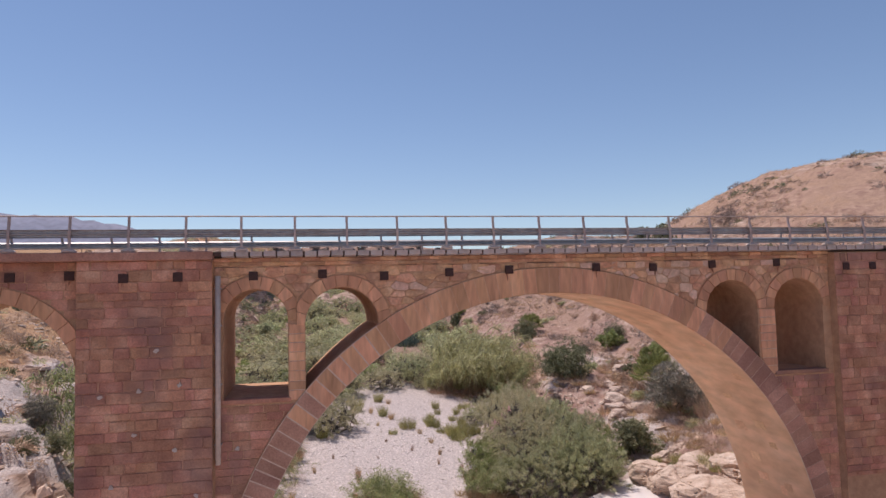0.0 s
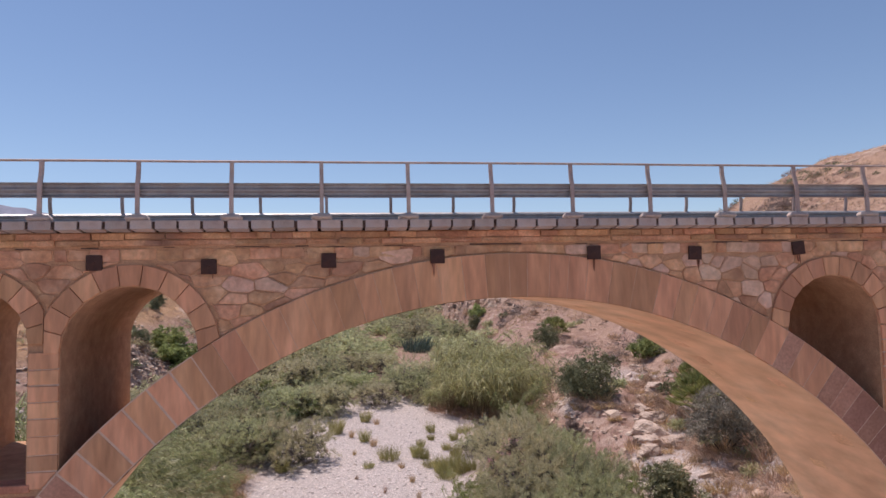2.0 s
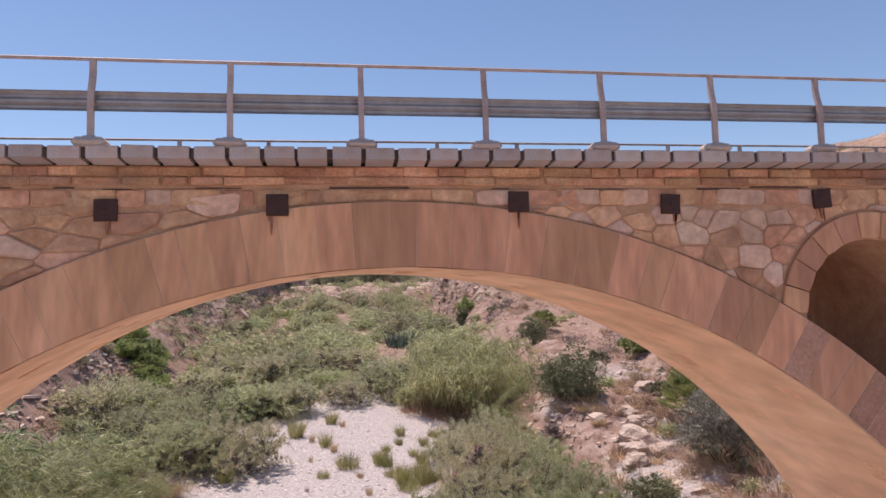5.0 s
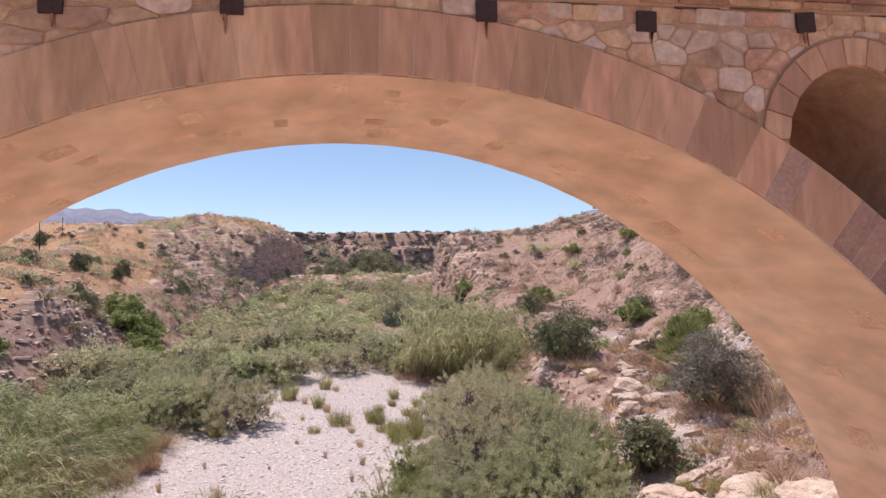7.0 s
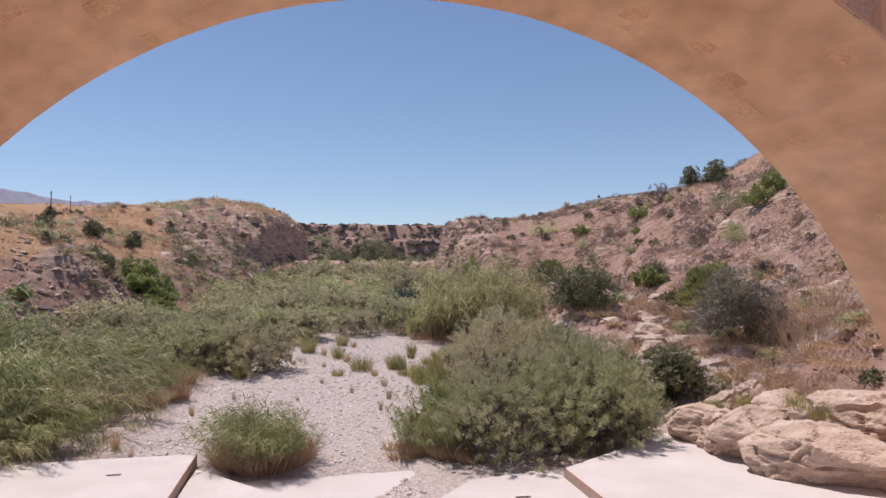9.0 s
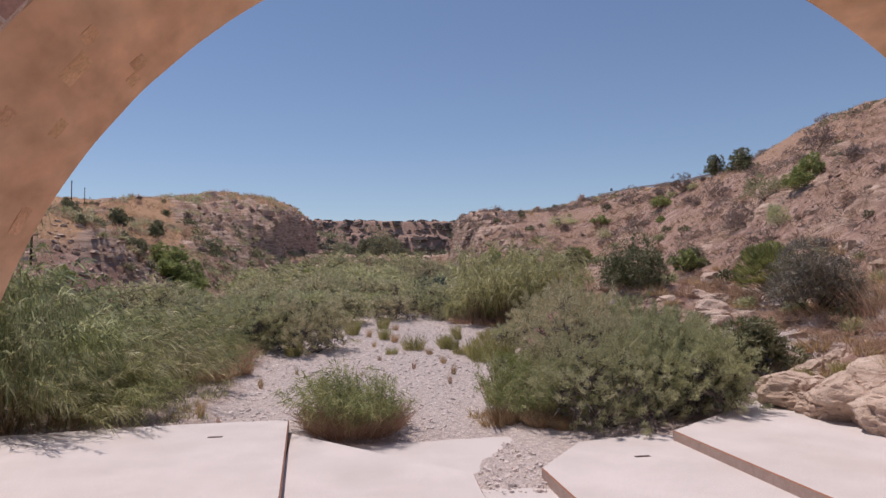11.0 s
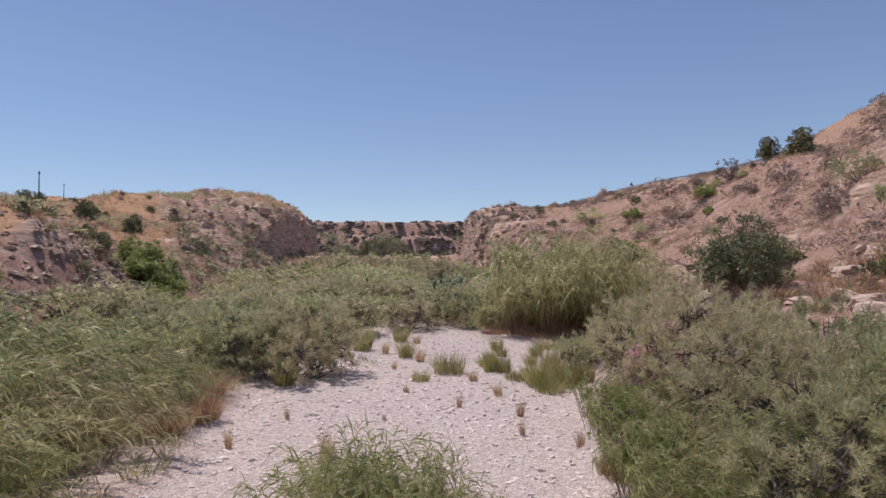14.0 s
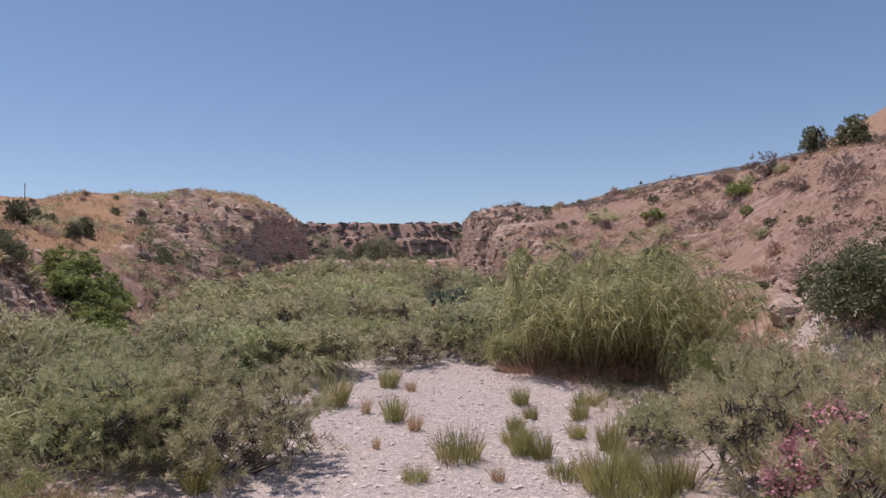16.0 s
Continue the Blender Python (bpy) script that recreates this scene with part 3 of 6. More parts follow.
def courses(x0, x1, z0, z1, rows, widths, seed, jitter=0.03):
    """Rows of blocks between two heights."""
    rnd = random.Random(seed)
    z, out = z1, []
    while z > z0 + 0.05:
        h = min(rnd.uniform(*rows), z - z0)
        if z - h - z0 < 0.12:
            h = z - z0
        x = x0
        while x < x1 - 0.02:
            w = rnd.uniform(*widths)
            if x + w > x1 - 0.22:
                w = x1 - x
            j = lambda: rnd.uniform(-jitter, jitter)
            xa, xb = x + (j() if x > x0 else 0), x + w + (j() if x + w < x1 else 0)
            out.append([(xa, z - h + 0.3 * j()), (xb, z - h + 0.3 * j()), (xb, z + 0.3 * j()), (xa, z + 0.3 * j())])
            x += w
        z -= h
    return out


# string course and the thin bed under it
course = part("string_course", box(bmesh.new(), -9.05, 18.15, FACE - 0.005, FACE + 0.1, 14.235, 14.59), M_DARKMORTAR, bridge)
lay(courses(-9.05, 18.15, 14.42, 14.58, (0.16, 0.17), (0.3, 0.9), 3, 0.03), "course_block", FACE - 0.04, M_COURSE, course, 0.02, 0.006, 0.012, 0.06, 0.04, depth=0.1)
lay(courses(-9.05, 18.15, 14.28, 14.42, (0.14, 0.15), (0.35, 1.0), 9, 0.03), "course_block", FACE - 0.03, M_COURSE, course, 0.02, 0.006, 0.012, 0.06, 0.05, depth=0.1)
lay(courses(-9.05, 18.15, 14.235, 14.285, (0.05, 0.05), (0.1, 0.35), 4)[::2], "shard", FACE - 0.03, M_RUBBLE, course, 0.006, 0.004, depth=0.1)

# the ring of the main arch
ring = part("arch_ring", bmesh.new(), M_MORTAR, bridge, "ring of dressed voussoirs")
bm = bmesh.new()
prev = None
for k in range(121):
    a = radians(186 - 192 * k / 120)
    ca, sa = math.cos(a), math.sin(a)
    r1 = -((AX - EX) * ca + (AZ - EZ) * sa) + math.sqrt(((AX - EX) * ca + (AZ - EZ) * sa) ** 2 + ER**2 - (AX - EX) ** 2 - (AZ - EZ) ** 2)
    row = [bm.verts.new((AX + r * ca, y, AZ + r * sa)) for r, y in ((AR - 0.002, FACE + 0.1), (AR - 0.002, FACE - 0.066), (r1, FACE - 0.066), (r1, FACE + 0.1))]
    if prev:
        for i in range(3):
            bm.faces.new((prev[i], row[i], row[i + 1], prev[i + 1]))
    prev = row
bm.to_mesh(ring.data)
bm.free()
rnd = random.Random(11)
a = -4.0
while a < 184:
    w = rnd.uniform(1.9, 2.8)
    poly = []
    for q, outer_ in ((a, 0), (a, 1), (a + w, 1), (a + w, 0)):
        ca, sa = math.cos(radians(q)), math.sin(radians(q))
        e = (AX - EX) * ca + (AZ - EZ) * sa
        r1 = -e + math.sqrt(e * e + ER**2 - (AX - EX) ** 2 - (AZ - EZ) ** 2)
        r = r1 if outer_ else AR - 0.006
        poly.append((AX + r * ca, AZ + r * sa))
    if area(poly) < 0:
        poly.reverse()
    seam = 0.005 if 55 < a < 122 else 0.008 if a < 55 else 0.028
    lay([poly], "voussoir", FACE - 0.07, M_DARKVOUSSOIR if a > 141 + rnd.uniform(-9, 6) or a < 50 + rnd.uniform(-8, 10) else M_VOUSSOIR, ring, 0.004, seam, 0.0, proud=0.006, depth=0.1)
    a += w

# rings of the spandrel openings
for no, (cx, cz, r, sill) in enumerate(OPEN):
    small = part("opening_ring", box(bmesh.new(), cx - 0.2, cx + 0.2, FACE, FACE + 0.04, cz + r + 0.02, cz + r + 0.3), M_MORTAR, bridge)
    n = 11
    for k in range(n):
        q0, q1 = 180.0 * k / n, 180.0 * (k + 1) / n
        poly = arc(cx, cz, r - 0.004, q0, q1, 2)[::-1] + arc(cx, cz, r + 0.5, q0, q1, 2)
        if area(poly) < 0:
            poly.reverse()
        poly = clip(poly, 0, 1, 14.2)
        for other in OPEN:
            if other is not (cx, cz, r, sill) and abs(other[0] - cx) > 0.1 and abs(other[0] - cx) < 4 and len(poly) > 2:
                mid = (cx + math.copysign(r, other[0] - cx) + other[0] - math.copysign(other[2], other[0] - cx)) / 2
                sg = math.copysign(1, other[0] - cx)
                poly = clip(poly, sg, 0, sg * mid)
        if len(poly) > 2 and no in (1, 2):
            poly = outside(poly, EX, EZ, ER + 0.01)
        if len(poly) > 2 and no in (0, 3):
            sg = -1 if no == 0 else 1
            poly = clip(poly, sg, 0, sg * (-8.98 if no == 0 else 18.1))
        if len(poly) > 2:
            lay([poly], "voussoir", FACE - 0.045, M_VOUSSOIR, small, 0.012, 0.008, 0.0, depth=0.12)
for x0, x1, z0 in ((-6.28, -5.64, 9.1), (14.4, 15.2, 9.1)):
    blocks = []
    for p in courses(x0, x1, z0, 12.0, (0.33, 0.4), (2, 3), 5):
        p = outside(p, EX, EZ, ER + 0.01)
        blocks.append(p)
    part("pier_bedding", box(bmesh.new(), x0 + 0.015, x1 - 0.015, FACE - 0.022, FACE + 0.03, z0, 11.9), M_MORTAR, bridge)
    lay(blocks, "pier_block", FACE - 0.035, M_VOUSSOIR, masonry, 0.012, 0.014, 0.0)


def in_opening(x, z, pad):
    for cx, cz, r, sill in OPEN:
        if math.hypot(x - cx, z - cz) < r + 0.5 + pad or (abs(x - cx) < r + 0.38 and z < cz and (sill is None or z > sill - 0.1)):
            return True
    return False


# rubble of the spandrels: irregular cells laid roughly in rows
def cells(seed, x0, x1, z0, z1, w, h):
    rnd = random.Random(seed)
    pts = []
    for j in range(int((z1 - z0) / h) + 2):
        for i in range(int((x1 - x0) / w) + 2):
            pts.append((x0 + (i + 0.5 * (j % 2)) * w + rnd.uniform(-0.42, 0.42) * w, z0 + j * h + rnd.uniform(-0.36, 0.36) * h))
    k = w / h
    out = []
    for p in pts:
        poly = [(p[0] - w * 1.3, p[1] - h * 1.3), (p[0] + w * 1.3, p[1] - h * 1.3), (p[0] + w * 1.3, p[1] + h * 1.3), (p[0] - w * 1.3, p[1] + h * 1.3)]
        for q in pts:
            if q is not p and abs(q[0] - p[0]) < 2.6 * w and abs(q[1] - p[1]) < 2.6 * h:
                nx, nz = (q[0] - p[0]), (q[1] - p[1]) * k * k
                mx, mz = (p[0] + q[0]) / 2, (p[1] + q[1]) / 2
                poly = clip(poly, nx, nz, nx * mx + nz * mz)
                if len(poly) < 3:
                    break
        if len(poly) > 2:
            out.append(poly)
    return out


rubble = []
upper = [[(x + random.uniform(-0.03, 0.03), z + random.uniform(-0.025, 0.025)) for x, z in p] for p in courses(-9.0, 18.12, 13.95, 14.24, (0.24, 0.3), (0.3, 0.8), 22)]
for poly in upper + [p for p in cells(21, -9.2, 6.4, 10.0, 14.1, 0.62, 0.31)] + cells(23, 5.6, 18.4, 10.0, 14.1, 0.46, 0.34):
    mx, mz = sum(p[0] for p in poly) / len(poly), sum(p[1] for p in poly) / len(poly)
    if (poly not in upper and (mz > 14.0 or len([p for p in poly if (p[0] > 6.0) == (mx > 6.0)]) < 3)) or math.hypot(mx - EX, mz - EZ) < ER - 0.1 or in_opening(mx, mz, -0.12) or mz < 10.4:
        continue
    poly = clip(clip(clip(poly, 0, 1, 14.23 if mz > 13.95 else 13.95), -1, 0, 9.02), 1, 0, 18.12)
    if poly and mz < 13.95:
        poly = clip(poly, 1, 0, 6.0) if mx < 6.0 else clip(poly, -1, 0, -6.0)
    if len(poly) > 2:
        poly = outside(poly, EX, EZ, ER + 0.02)
    for cx, cz, r, sill in OPEN:
        if len(poly) > 2 and math.hypot(mx - cx, mz - cz) < r + 1.3:
            poly = outside(poly, cx, cz, r + 0.52)
    if len(poly) > 2:
        rubble.append(poly)
pick = random.Random(24)
for poly in rubble:
    mx = sum(p[0] for p in poly) / len(poly)
    pale = 0.5 if 7.4 < mx < 12.2 else 0.22 if -2 < mx < 2.5 else 0.08
    pale = pick.random() < pale
    lay([poly], "stone", FACE + (-0.006 if pale else 0.004), M_PALESTONE if pale else M_RUBBLE, masonry, 0.018, pick.uniform(0.004, 0.016), 0.012, pick.uniform(0.04, 0.16), 0.024)
gap_rnd = random.Random(77)
x = -9.0
while x < 17.6:
    w = gap_rnd.uniform(0.2, 1.3)
    z = 14.222 + gap_rnd.uniform(-0.012, 0.02)
    part("open_joint", box(bmesh.new(), x, min(x + w, 18.1), FACE - 0.016, FACE + 0.04, z, z + gap_rnd.uniform(0.012, 0.032)), M_GAP, course)
    x += w + gap_rnd.uniform(0.1, 1.6)
low = []
for x0, x1 in ((-9.0, -5.0), (14.2, 18.12)):
    for p in courses(x0, x1, 2.5, 8.96, (0.28, 0.4), (0.4, 0.85), 31):
        mx, mz = sum(q[0] for q in p) / 4, sum(q[1] for q in p) / 4
        if math.hypot(mx - EX, mz - EZ) > ER - 0.2:
            p = outside(p, EX, EZ, ER + 0.02)
            if len(p) > 2:
                low.append(p)
lay(low, "stone", FACE, M_STONE, masonry, 0.014, 0.007, 0.004, 0.06, 0.02)

# dabs of old lime mortar on the pier and the wall beside it
dab_rnd = random.Random(78)
for x, z in ((-12.9, 9.6), (-11.6, 9.75), (-11.75, 8.2), (-10.2, 9.9), (-10.35, 7.6), (-9.6, 5.9), (-12.5, 6.4), (-8.2, 7.4), (-7.6, 6.1), (-11.0, 11.2), (-10.0, 4.9)):
    loop = [(x + dab_rnd.uniform(0.05, 0.12) * math.cos(k * 0.7), z + dab_rnd.uniform(0.05, 0.13) * math.sin(k * 0.7)) for k in range(9)]
    dab = stone_mesh("mortar_dab", loop, (-0.19 if x < -9.05 else FACE - 0.045), (-0.1 if x < -9.05 else FACE + 0.05), 0.012, M_PAD, 0.006)
    if dab:
        part("mortar_dab", dab, M_PAD, bridge)

# the pier between the arches, and the next one
for x0, x1, z0, seed in ((-13.72, -9.05, 3.2, 41), (18.15, 22.4, 4.4, 42)):
    wall = part("pier_face", box(bmesh.new(), x0 + 0.01, x1 - 0.01, -0.105, -0.09, z0, 14.3), M_PIERMORTAR, bridge)
    lay(courses(x0, x1, z0, 14.48, (0.24, 0.46), (0.3, 1.05), seed, 0.05), "block", -0.12, M_STONE, wall, 0.02, 0.004, 0.012, 0.07, 0.04, depth=0.06)
side_poly = []
for p in courses(-19.5, -13.74, 9.0, 14.5, (0.3, 0.42), (0.45, 0.9), 43):
    mx, mz = sum(q[0] for q in p) / 4, sum(q[1] for q in p) / 4
    if mz > SIDE[1] and math.hypot(mx - SIDE[0], mz - SIDE[1]) > SIDE[2] + 0.5:
        side_poly.append(outside(p, SIDE[0], SIDE[1], SIDE[2] + 0.58))
lay(side_poly, "stone", FACE, M_STONE, masonry, 0.014, 0.007, 0.004, 0.05)
side_ring = part("side_ring", box(bmesh.new(), SIDE[0] - 0.3, SIDE[0] + 0.3, FACE, FACE + 0.04, SIDE[1] + SIDE[2] + 0.02, SIDE[1] + SIDE[2] + 0.3), M_MORTAR, bridge)
for k in range(18):
    poly = arc(SIDE[0], SIDE[1], SIDE[2] - 0.004, 10 * k, 10 * k + 10, 2)[::-1] + arc(SIDE[0], SIDE[1], SIDE[2] + 0.56, 10 * k, 10 * k + 10, 2)
    if area(poly) < 0:
        poly.reverse()
    lay([clip(poly, 1, 0, -13.72) or poly], "voussoir", FACE - 0.045, M_VOUSSOIR, side_ring, 0.012, 0.008, 0.0, depth=0.12)

# rusted drain plates with streaks under them
plates = [(-7.58, 13.88, 0), (-4.96, 13.92, 0), (-2.53, 13.8, 0), (0.14, 13.9, 0), (2.68, 13.96, 0), (6.56, 14.0, 0), (9.26, 13.96, 2), (12.14, 14.05, -5), (15.41, 14.09, -4)]
piers = [(-16.02, 13.97, 0), (-14.06, 14.0, 0), (-12.14, 13.86, 0), (-10.26, 13.88, 0), (18.74, 13.85, 0), (20.18, 13.85, 0)]
for x, z, lean in plates + piers:
    y = FACE - 0.1 if x in (2.68, 6.56) else FACE - 0.03 if (x, z, lean) in plates or x < -13.8 else -0.15
    drain = tagged(new("drain_plate"), "dark rusted square drain plate on the bridge wall", "drain plate", "drain plates")
    drain.matrix_basis = pose(x, y, z, 0, lean, 0)
    bm = box(bmesh.new(), -0.17, 0.17, -0.03, 0.03, -0.17, 0.17, 0.008)
    part("plate", bm, M_RUST, drain)
    part("bolt", box(bmesh.new(), -0.02, 0.02, -0.045, -0.028, -0.02, 0.02, 0.006), M_RUST, drain)
    rs = random.Random(int(abs(x) * 100))
    bm = bmesh.new()
    for k in range(rs.choice((1, 1, 2, 3))):
        xs, w, ln = rs.uniform(-0.15, 0.08), rs.uniform(0.012, 0.07), rs.uniform(0.06, 0.34)
        v = [bm.verts.new(c) for c in ((xs, -0.012, -0.165), (xs + w, -0.012, -0.165), (xs + w * 0.8, -0.012, -0.165 - ln * 0.6), (xs + w * 0.45, -0.012, -0.165 - ln), (xs + w * 0.1, -0.012, -0.165 - ln * 0.7))]
        bm.faces.new(v)
        g = bmesh.ops.extrude_face_region(bm, geom=list(bm.faces)[-1:])
        bmesh.ops.translate(bm, verts=[e for e in g["geom"] if isinstance(e, bmesh.types.BMVert)], vec=(0, 0.03, 0))
    part("rust_streak", bm, M_STREAK, drain)

# down pipe beside the pier
pipe = tagged(new("drain_pipe"), "grey drain pipe fixed beside the bridge pier", "pipe")


def tube(points, r, n=10, cap=True):
    """A round bar along a line of points."""
    bm = bmesh.new()
    rings = []
    for k, p in enumerate(points):
        a, b = Vector(points[max(0, k - 1)]), Vector(points[min(len(points) - 1, k + 1)])
        q = (b - a).to_track_quat("Z", "Y")
        rad = r[k] if isinstance(r, (list, tuple)) else r
        rings.append([bm.verts.new(Vector(p) + q @ Vector((rad * math.cos(math.tau * i / n), rad * math.sin(math.tau * i / n), 0))) for i in range(n)])
    for u, v in zip(rings, rings[1:]):
        for i in range(n):
            bm.faces.new((u[i], u[(i + 1) % n], v[(i + 1) % n], v[i])).smooth = True
    if cap:
        bm.faces.new(rings[0][::-1])
        bm.faces.new(rings[-1])
    return bm


part("tube", tube([(-8.86, 0.03, 6.9), (-8.86, 0.03, 10.4), (-8.86, 0.03, 13.9)], 0.1, 14), M_PAD, pipe)
for z in (7.6, 9.8, 12.0, 13.4):
    part("bracket", box(bmesh.new(), -8.99, -8.73, 0.0, FACE + 0.05, z, z + 0.05, 0.008), M_STEEL, pipe)


# railings: bent flat posts, a round handrail and a crash barrier behind them
def railing(y, base, rail_z, side, xs, label):
    fence = tagged(new("bridge_railing"), label, "railing", "bridge railings")
    prof = [(0, 0), (0, 0.55), (0.015, 0.72), (0.06, 0.86), (0.085, 1.0), (0.085, 1.2)]
    h = rail_z - base
    verts, faces = [], []
    for dy, dz in prof:
        z, d = base + dz * h / 1.2, side * dy
        verts += [(-0.045, y + d - 0.03, z), (0.045, y + d - 0.03, z), (0.045, y + d + 0.03, z), (-0.045, y + d + 0.03, z)]
    for k in range(len(prof) - 1):
        for i in range(4):
            faces.append((4 * k + i, 4 * k + (i + 1) % 4, 4 * k + 4 + (i + 1) % 4, 4 * k + 4 + i))
    faces += [(3, 2, 1, 0), tuple(range(4 * len(prof) - 4, 4 * len(prof)))]
    post_me = mesh_of("post", verts, faces, mat=M_POSTSTEEL)
    bm = box(bmesh.new(), -0.24, 0.24, y - 0.15, y + 0.18, base - 0.15, base, 0.06)
    pad_me = bpy.data.meshes.new("pad")
    bm.to_mesh(pad_me)
    bm.free()
    foot = mesh_of("base_plate", [], [])
    bm = box(bmesh.new(), -0.09, 0.09, y - 0.08, y + 0.08, base, base + 0.02, 0.004)
    bm.to_mesh(foot)
    bm.free()
    for x in xs:
        p = part("post", post_me, M_POSTSTEEL, fence)
        p.location.x = x
        q = part("pad", pad_me, M_PAD, p, "worn mortar pad")
        q = part("base_plate", foot, M_STEEL, p)
    x0, x1 = min(xs) - 1, max(xs) + 1
    line = [(x, y + side * 0.085, rail_z + random.uniform(-0.006, 0.006)) for x in np.arange(x0, x1, 2.0)]
    part("handrail", tube(line, 0.027, 10), M_POSTSTEEL, fence)
    # the beam: a W section
    zc = base + 0.56 * (h / 1.2)
    w = [(0.0, -0.155), (0.03, -0.14), (0.075, -0.1), (0.075, -0.06), (0.02, -0.015), (0.02, 0.015), (0.075, 0.06), (0.075, 0.1), (0.03, 0.14), (0.0, 0.155)]
    bm = bmesh.new()
    rows_ = []
    for x in (x0, x1):
        rows_.append([bm.verts.new((x, y + side * (0.04 + d), zc + dz)) for d, dz in w] + [bm.verts.new((x, y + side * (0.044 + d), zc + dz)) for d, dz in w[::-1]])
    n = len(rows_[0])
    for i in range(n):
        bm.faces.new((rows_[0][i], rows_[1][i], rows_[1][(i + 1) % n], rows_[0][(i + 1) % n]))
    part("crash_barrier", bm, M_STEEL, fence, "grey corrugated steel barrier beam")


railing(0.0, 14.95, 16.17, 1, [2.0 * k for k in range(-11, 13)], "steel post railing with barrier beam on the coping")
railing(BACK + 0.33, 14.95, 16.17, -1, [0.02 + 2.0 * k for k in range(-12, 14)], "steel railing along the far edge of the deck")

# concrete apron under and behind the bridge: two raised side slabs, two lower ones with a gap
def slab(name, pts, z, thick, label):
    bm = bmesh.new()
    vs = [bm.verts.new((x, y, z)) for x, y in pts]
    f = bm.faces.new(vs)
    if f.normal.z < 0 or area(pts) < 0:
        bmesh.ops.reverse_faces(bm, faces=[f])
    g = bmesh.ops.extrude_face_region(bm, geom=[f])
    bmesh.ops.translate(bm, verts=[e for e in g["geom"] if isinstance(e, bmesh.types.BMVert)], vec=(0, 0, -thick))
    bmesh.ops.recalc_face_normals(bm, faces=list(bm.faces))
    bmesh.ops.bevel(bm, geom=[e for e in bm.edges if abs(e.verts[0].co.z - z) < 1e-4 and abs(e.verts[1].co.z - z) < 1e-4], offset=0.03, segments=1, affect="EDGES")
    me = bpy.data.meshes.new(name)
    bm.to_mesh(me)
    bm.free()
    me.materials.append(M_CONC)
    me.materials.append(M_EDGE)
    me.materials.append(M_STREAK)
    # upright sides in a darker brown, the bevelled rim in rust brown
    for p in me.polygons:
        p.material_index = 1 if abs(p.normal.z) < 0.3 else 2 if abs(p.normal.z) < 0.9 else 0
    return tagged(new(name, me), label, "concrete slab", kind="structure")


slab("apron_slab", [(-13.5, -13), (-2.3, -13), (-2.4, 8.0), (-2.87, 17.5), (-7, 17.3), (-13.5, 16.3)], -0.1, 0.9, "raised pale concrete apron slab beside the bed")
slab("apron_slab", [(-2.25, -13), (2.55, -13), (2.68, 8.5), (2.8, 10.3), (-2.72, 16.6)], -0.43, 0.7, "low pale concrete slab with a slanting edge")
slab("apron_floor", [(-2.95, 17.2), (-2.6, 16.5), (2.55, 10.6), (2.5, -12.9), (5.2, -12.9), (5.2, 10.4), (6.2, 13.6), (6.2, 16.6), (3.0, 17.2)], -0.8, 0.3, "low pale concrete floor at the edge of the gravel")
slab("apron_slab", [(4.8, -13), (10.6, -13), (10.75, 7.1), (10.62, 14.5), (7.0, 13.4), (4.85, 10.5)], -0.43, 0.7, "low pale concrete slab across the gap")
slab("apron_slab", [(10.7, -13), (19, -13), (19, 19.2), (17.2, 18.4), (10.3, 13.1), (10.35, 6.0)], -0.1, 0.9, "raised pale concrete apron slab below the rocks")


# ---- plants ----
M_TAM = material("tamarisk_leaf", [(0.365, 0.352, 0.2), (0.5, 0.48, 0.292), (0.64, 0.595, 0.395)], 1.3, 0.8, 0, 20, island=0.5, each=0.4, leafy=0.45, hue=0.05)
M_CANE = material("cane_leaf", [(0.18, 0.205, 0.092), (0.41, 0.42, 0.215), (0.8, 0.77, 0.53)], 1.6, 0.55, 0, 20, island=0.9, each=0.45, leafy=0.5, hue=0.07)
M_REED = material("reed_leaf", [(0.2, 0.225, 0.09), (0.34, 0.36, 0.165), (0.55, 0.54, 0.3)], 1.5, 0.6, 0, 20, island=0.7, leafy=0.5)
M_PALM = material("palm_leaf", [(0.15, 0.17, 0.06), (0.26, 0.275, 0.1), (0.42, 0.4, 0.18)], 1.5, 0.55, 0, 20, island=0.7, leafy=0.35)
M_FOUNTAIN = material("pale_cane_leaf", [(0.27, 0.265, 0.115), (0.46, 0.44, 0.225), (0.74, 0.7, 0.45)], 1.4, 0.55, 0, 20, island=0.8, leafy=0.5)
M_GREEN = material("green_leaf", [(0.2, 0.23, 0.085), (0.325, 0.36, 0.14), (0.46, 0.5, 0.21)], 1.2, 0.6, 0, 20, island=0.6, each=0.25, leafy=0.35)
M_BUSH = material("dark_shrub_leaf", [(0.14, 0.148, 0.075), (0.22, 0.222, 0.125), (0.32, 0.31, 0.195)], 1.2, 0.6, 0, 20, island=0.6, each=0.3, leafy=0.15)
M_GREYLEAF = material("grey_shrub_twig", [(0.2, 0.15, 0.13), (0.3, 0.23, 0.2), (0.4, 0.32, 0.28)], 1.2, 0.85, 0, 20, island=0.5, each=0.3, leafy=0.1)
M_GREYBUSH = material("dark_grey_twig", [(0.18, 0.165, 0.13), (0.29, 0.265, 0.215), (0.4, 0.36, 0.3)], 1.2, 0.85, 0, 20, island=0.5, leafy=0.1)
M_PINE = material("gorge_tree_leaf", [(0.19, 0.19, 0.115), (0.29, 0.285, 0.175), (0.4, 0.385, 0.25)], 0.5, 0.8, 0, 20, island=0.5, each=0.3, leafy=0.2)
